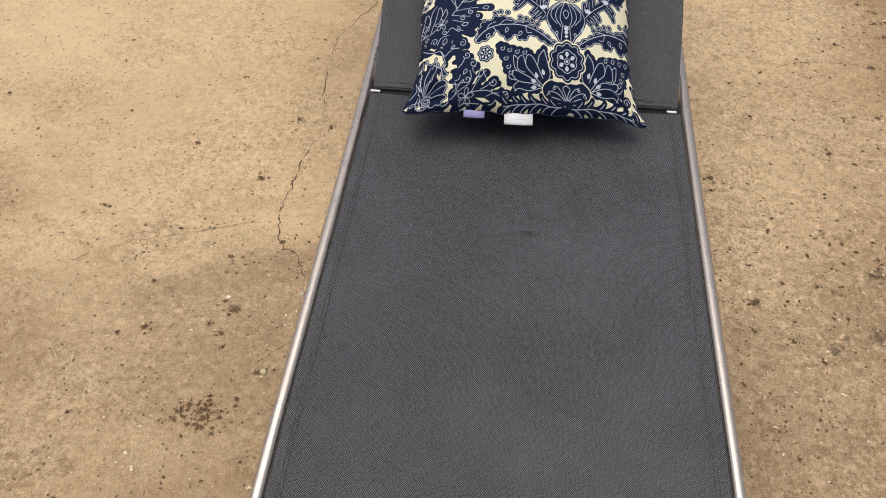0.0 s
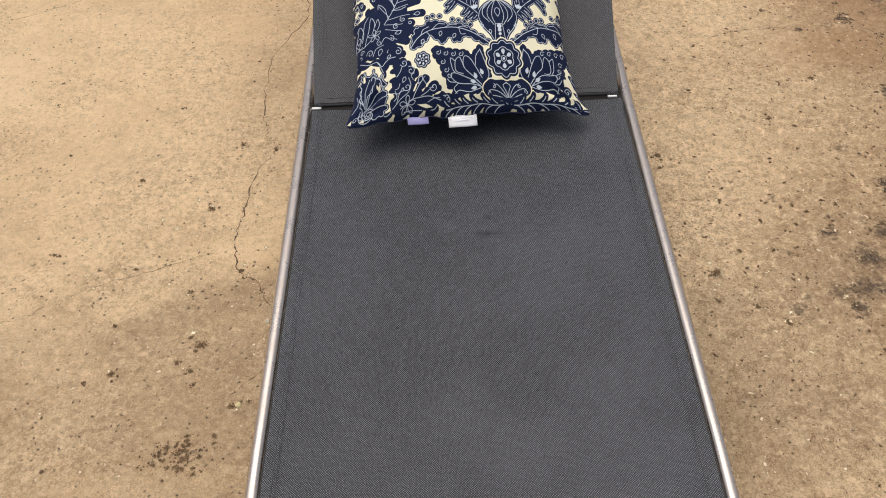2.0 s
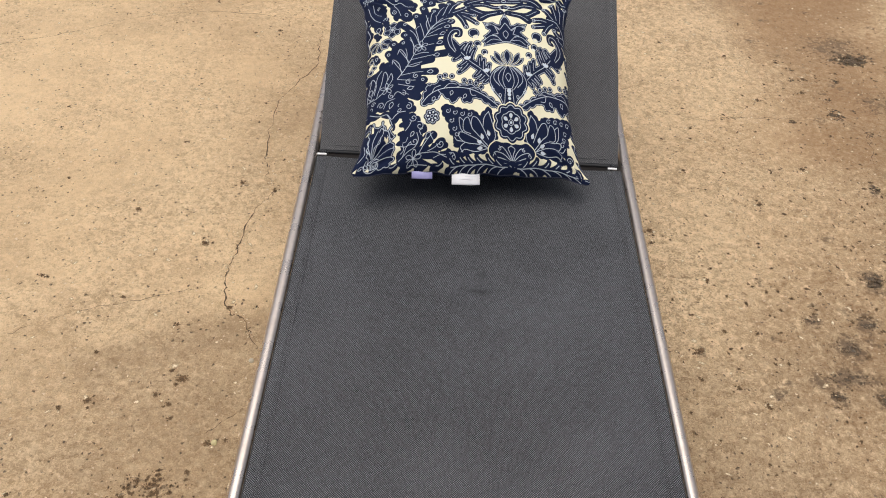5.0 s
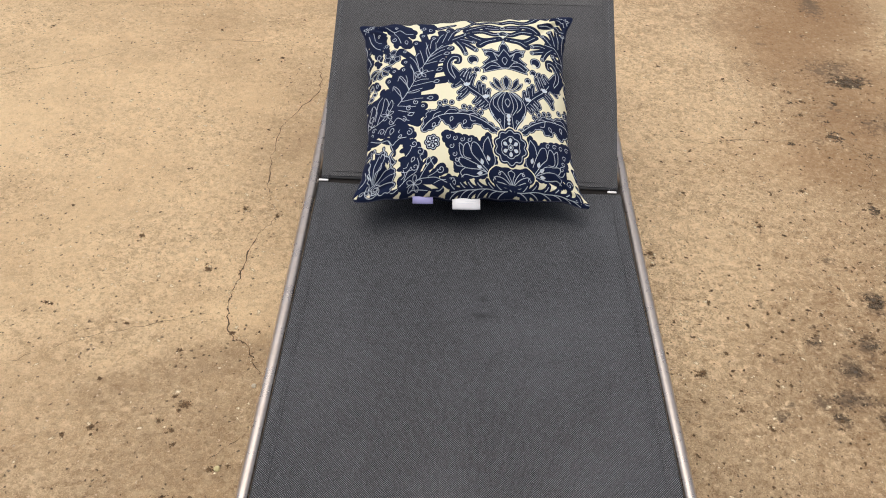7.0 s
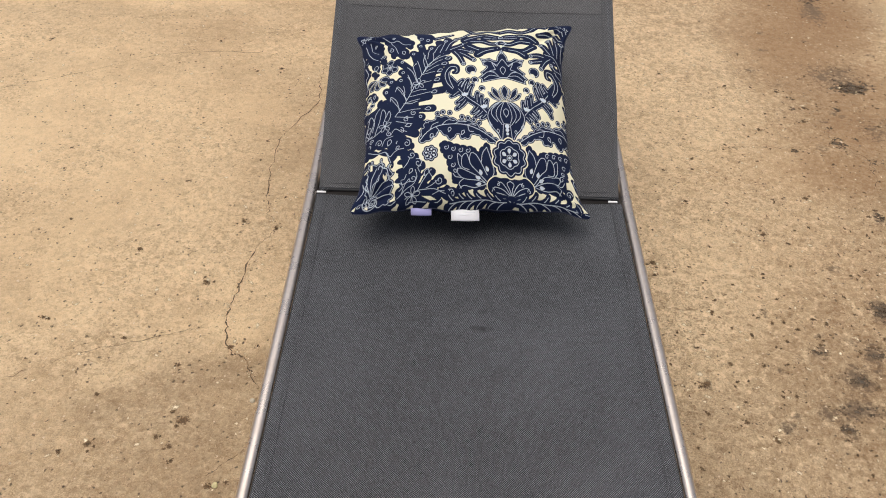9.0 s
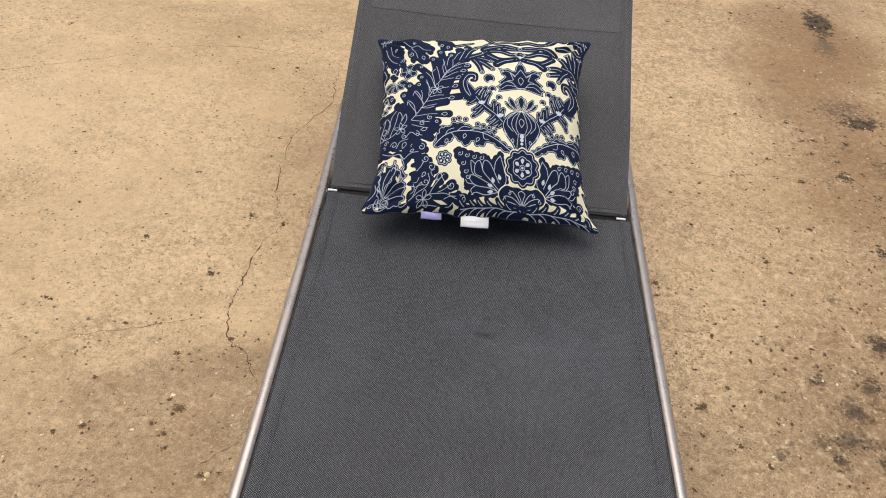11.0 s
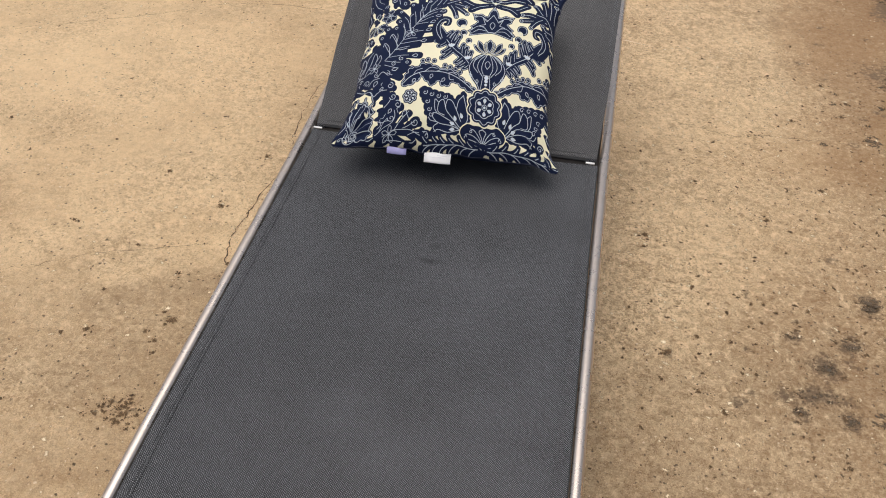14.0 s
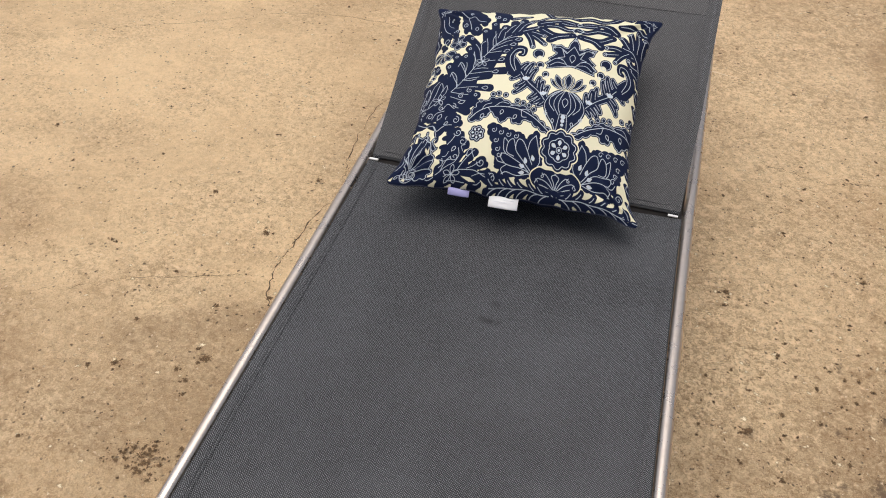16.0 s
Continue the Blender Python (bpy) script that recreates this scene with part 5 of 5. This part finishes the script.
# tulips
for hand in (1, -1):
    body = mirror([(-6.2, -9.5), (-5, -9.4), (-3.8, -9.9), (-2.4, -10.2), (-0.8, -10.5), (0.5, -10.7), (1.2, -11.5), (2.2, -10.5), (3.3, -9.8), (3.9, -11.1), (4.4, -13.2), (4.9, -15.4), (4.2, -16.6), (3.5, -17.8), (1.6, -18.5), (-0.6, -18.3), (-2.1, -18.9), (-3, -18.5), (-3, -17.6), (-4, -17.1), (-4, -16), (-4.8, -15), (-5.2, -13.2), (-6.2, -11.6), (-6.5, -10.3)], hand)
    leafy(body, 1.35, 0.3, marks=False)
    for line in ([(3, -17.2), (4.4, -15.4), (3.7, -12.5), (3.1, -10.7)], [(2.8, -17.1), (1.2, -15.4), (-0.4, -13.7), (-0.2, -11.9), (0.8, -12.1), (1.9, -13.8), (3, -15.9)], [(-0.4, -13.7), (-1.1, -11.9), (-2, -12.6), (-2, -14.4), (-0.6, -14.9)], [(2.5, -17.3), (0.6, -15.8), (-2.2, -14.8), (-3.1, -15.3), (-2, -16.4), (0.6, -16.7), (2.8, -17.5)],
                 [(2.8, -17.6), (0.6, -18), (-1.5, -17.7), (-2.4, -18.2)], [(-1.7, -16.5), (-2.6, -17.4), (-2.1, -18.2)], [(3.1, -10.7), (2.2, -11.9), (1.9, -13.6)], [(-2, -12.6), (-2.9, -12), (-2.7, -14), (-2.2, -14.7)], [(-2.2, -16.4), (-3.3, -16.3), (-3.8, -15.8)]):
        vein(mirror(smooth_line(line, 5), hand), 0.105)
    for c in ((-5.2, -10.7), (-3.8, -11), (-2.3, -11.2), (-4.5, -12.6), (-3.9, -14.2), (-3.4, -15.2), (-0.8, -11.3)):
        curl(over(c, hand), 0.55, 40, -hand, 1.0)
    for p, t in (((1.5, -14.8), (1.9, -15.9)), ((2.8, -14.2), (3.2, -15.2)), ((0.6, -16.1), (1.9, -16.7)), ((0.6, -17.5), (1.9, -17.5))):
        seed(over(p, hand), over(t, hand), 1.15, 0.62)
# shell and medallion
half_shell = [(6.7, -16.3), (5.6, -16.4), (4.4, -16.2), (3.2, -17.1), (3, -18.1), (3.7, -19), (5.2, -19.2), (6.5, -19.6)]
fill(smooth_line([(AXIS, -16.3)] + half_shell + [(AXIS, -20.0)] + list(mirror(half_shell, -1))[::-1] + [(AXIS, -16.3)], 4), rim=0, halo=0.2)
for hand in (1, -1):
    for line in ([(7.6, -19.2), (7.3, -18.1), (6.9, -17.2), (7.7, -16.7)], [(7.4, -19.2), (6.6, -17.9), (5.7, -17.1), (5.1, -17.3)], [(7.2, -19.2), (5.9, -18.2), (4.4, -17.9), (3.9, -18.5)], [(7, -19.4), (5.7, -18.9), (4.6, -18.7)]):
        vein(mirror(smooth_line(line, 5), hand), 0.105)
    curl(over((5.1, -17.4), hand), 0.4, 90, -hand, 0.9)
    curl(over((4, -18.5), hand), 0.45, 90, -hand, 0.9)
    roll = mirror(smooth_line([(7.3, -20.2), (6.3, -19.7), (5.2, -19.7), (4.8, -20.3), (5.6, -20.6)], 6), hand)
    lobe(roll, 0.6, 0.5)
    vein(roll)
c = np.array((AXIS + 0.2, -12.5))
for n, lobes, r in ((3.65, 5, 0.42), (2.15, 3, 0.12)):
    rr = n * (0.9 + 0.13 * np.abs(np.sin(a * lobes)))
    fill(np.stack([c[0] + rr * np.cos(a), c[1] + rr * np.sin(a)], -1), rim=r, line=0.11, halo=0.22 if n > 3 else 0)
for k in range(6):
    g = radians(30 + 60 * k)
    p = c + 0.7 * np.array((math.cos(g), math.sin(g)))
    seed(p, p + (p - c), 1.05, 0.7)
ring(c, 0.52, 0.1)
fill(disc(c, 0.24), 0, 0, 0, 1.0)

# garlands along the lower edge and the far lower corner
for stem, n, side in ((smooth_line([(8.4, -20.3), (11.4, -20.1), (14.6, -20.2), (17.5, -20.5), (19.5, -20.4)], 8), 6, 1), (smooth_line([(6.5, -20.2), (3.9, -20.1), (1, -20), (-1.5, -20.1), (-4.2, -20.3)], 8), 6, -1)):
    lobe(stem, 0.5, 0.45)
    for k in range(n):
        i = int((k + 0.3) / n * (len(stem) - 1))
        for up in (1, -1):
            tip = stem[i] + np.array((side * 1.9, 1.35 * up))
            lobe(bowed(stem[i], tip, -0.15 * up * side), 0.5, 0.42)
            vein(bowed(stem[i], tip, -0.15 * up * side)[:-2], 0.105)
    vein(stem, 0.105)
mass([(19.3, -16.7), (20.2, -16.9), (20.3, -17.7), (19, -18.9), (18.3, -18.7), (18.3, -17.9)])
curl((19.5, -17.6), 0.6, 0)
mass([(19.9, -18.5), (20.8, -19.2), (20.4, -20.4), (19.5, -20.3)])
vein([(19.8, -18.9), (20.2, -19.6), (20.2, -20.2)])

# ---- the throw pillow ----
HALF_W, HALF_H, FULL, BACK, TWIST = 0.2183, 0.2097, 0.0723, 0.097, 0.0178


def pillow_face(s, t, rise):
    """Places on one face; s and t run from -1 to 1 across and up."""
    puff = np.clip((1 - np.abs(s) ** 2.4) * (1 - np.abs(t) ** 2.4), 0, None) ** 0.58
    x = HALF_W * s * (1 - (0.098 + 0.012 * (1 + s)) * (1 - np.abs(t) ** 5.0))
    y = HALF_H * t * (1 - (0.055 - 0.0125 * (1 + t)) * (1 - np.abs(s) ** 4.2)) - 0.0017 * s * t
    # the gathered corners stand out as ears, most of all the lower ones
    ear = np.abs(s * t) ** 6 * (1 - 0.45 * np.abs(s * t) ** 30)
    x = x + ear * np.sign(s) * np.where(t < 0, 0.0175, np.where(s > 0, 0.017, 0.006))
    y = y + ear * np.where(t < 0, -0.0105, np.where(s > 0, 0.009, 0.009))
    wave = (0.0019 * np.sin(11 * s + 1 + t) + 0.0011 * np.sin(29 * s + 2 * t)) * np.abs(t) ** 8
    tuck = 1 - 0.012 * np.abs(s * t) ** 10 - 0.02 * np.abs(s * t) ** 40
    x, y = (x + (0.0016 * np.sin(10 * t + s) + 0.0010 * np.sin(27 * t + 2 * s)) * np.abs(s) ** 8) * tuck, (y + wave) * tuck
    edge = (1 - puff) * (1 - np.maximum(np.abs(s), np.abs(t)) ** 8)
    ripple = 0.0022 * edge * (np.sin(31 * s + 9 * t) + np.sin(27 * t - 11 * s)) + 0.0012 * puff * np.sin(7 * s + 3) * np.sin(6 * t)
    for cs, ct in ((-1, -1), (1, -1), (-1, 1), (1, 1)):
        ds, dt = s - cs, t - ct
        far = np.hypot(ds, dt)
        ripple = ripple + 0.0055 * np.exp(-((far - 0.24) / 0.17) ** 2) * np.sin(13 * np.arctan2(dt * ct, ds * cs) + 2 * cs + ct + 3 * far) * np.minimum(1, 6 * np.minimum(np.abs(1 - np.abs(s)), np.abs(1 - np.abs(t))))
    ripple = ripple + 0.0064 * np.exp(-((t + 0.8) / 0.18) ** 2) * np.sin(16 * s + 2 * t) * (1 - np.abs(t))
    return np.stack([x, y, rise * puff + TWIST * s * t + 0.0022 * np.sin(17 * s - 13 * t + 1) * np.maximum(np.abs(s), np.abs(t)) ** 10 + np.sign(rise) * ripple], -1)


S, T = np.meshgrid(np.linspace(-1, 1, CLOTH), np.linspace(-1, 1, CLOTH), indexing="xy")
pillow = tagged(new("throw_pillow"), "square cream throw pillow with navy damask floral print", "pillow")
pillow.matrix_world = Matrix(((0.9975, -0.07, 0.003, -0.0098), (0.066, 0.925, -0.3742, 0.0778), (0.0234, 0.3735, 0.9273, 0.4268), (0, 0, 0, 1)))
front = new("front_cover", grid_mesh("front_cover", pillow_face(S, T, FULL), COTTON, {"print": np.stack([INK, LINE, np.zeros_like(INK)], -1)}))
front.parent = pillow
S2, T2 = np.meshgrid(np.linspace(1, -1, 90), np.linspace(-1, 1, 90), indexing="xy")
behind = new("back_cover", grid_mesh("back_cover", pillow_face(S2, T2, -BACK), COTTON, {"print": np.zeros((90, 90, 3)) + (1, 0, 0)}))
behind.parent = pillow
# the seam round the edge
rim = [(s, -1) for s in np.linspace(-1, 1, 40)] + [(1, t) for t in np.linspace(-1, 1, 40)][1:] + [(s, 1) for s in np.linspace(1, -1, 40)][1:] + [(-1, t) for t in np.linspace(1, -1, 40)][1:]
rim = [Vector(pillow_face(np.array(s), np.array(t), FULL)) for s, t in rim]
seam = part("seam", tube(rim, 0.0010, 0.0012, 8), plain("navy_seam", (0.035, 0.04, 0.07), 0.9, 0, 0.9, 70), pillow, "sewn navy edge")


def tag(name, s, width, drop_len, material, label, bars):
    """A sewn-in label that hangs from the lower seam."""
    top = Vector(pillow_face(np.array(s), np.array(-1.0), FULL))
    rings = []
    for i in range(9):
        f = i / 8
        y, z = top.y + 0.006 - drop_len * f, top.z - 0.001 - 0.004 * f + 0.004 * math.sin(3 * f)
        rings.append([Vector((top.x + width * (u - 0.5), y, z + 0.0015 * math.sin(4 * u + 2 * f) + o)) for u, o in ((0, 0), (0.33, 0), (0.67, 0), (1, 0), (1, -0.0008), (0.67, -0.0008), (0.33, -0.0008), (0, -0.0008))])
    t = part(name, loft(rings), material, pillow, label)
    for k in range(bars):
        part("print_line", box((width * (0.7 - 0.12 * k), 0.0011, 0.0004), (top.x - 0.002 * k, top.y - 0.006 - 0.0045 * k, top.z + 0.0012), 0.0001), TAG_INK, t, "grey bar of illegible print")
tag("care_label", -0.06, 0.052, 0.026, TAG_WHITE, "white satin care label", 2)
tag("fibre_label", -0.43, 0.038, 0.017, TAG_LILAC, "pale lilac satin label", 0)
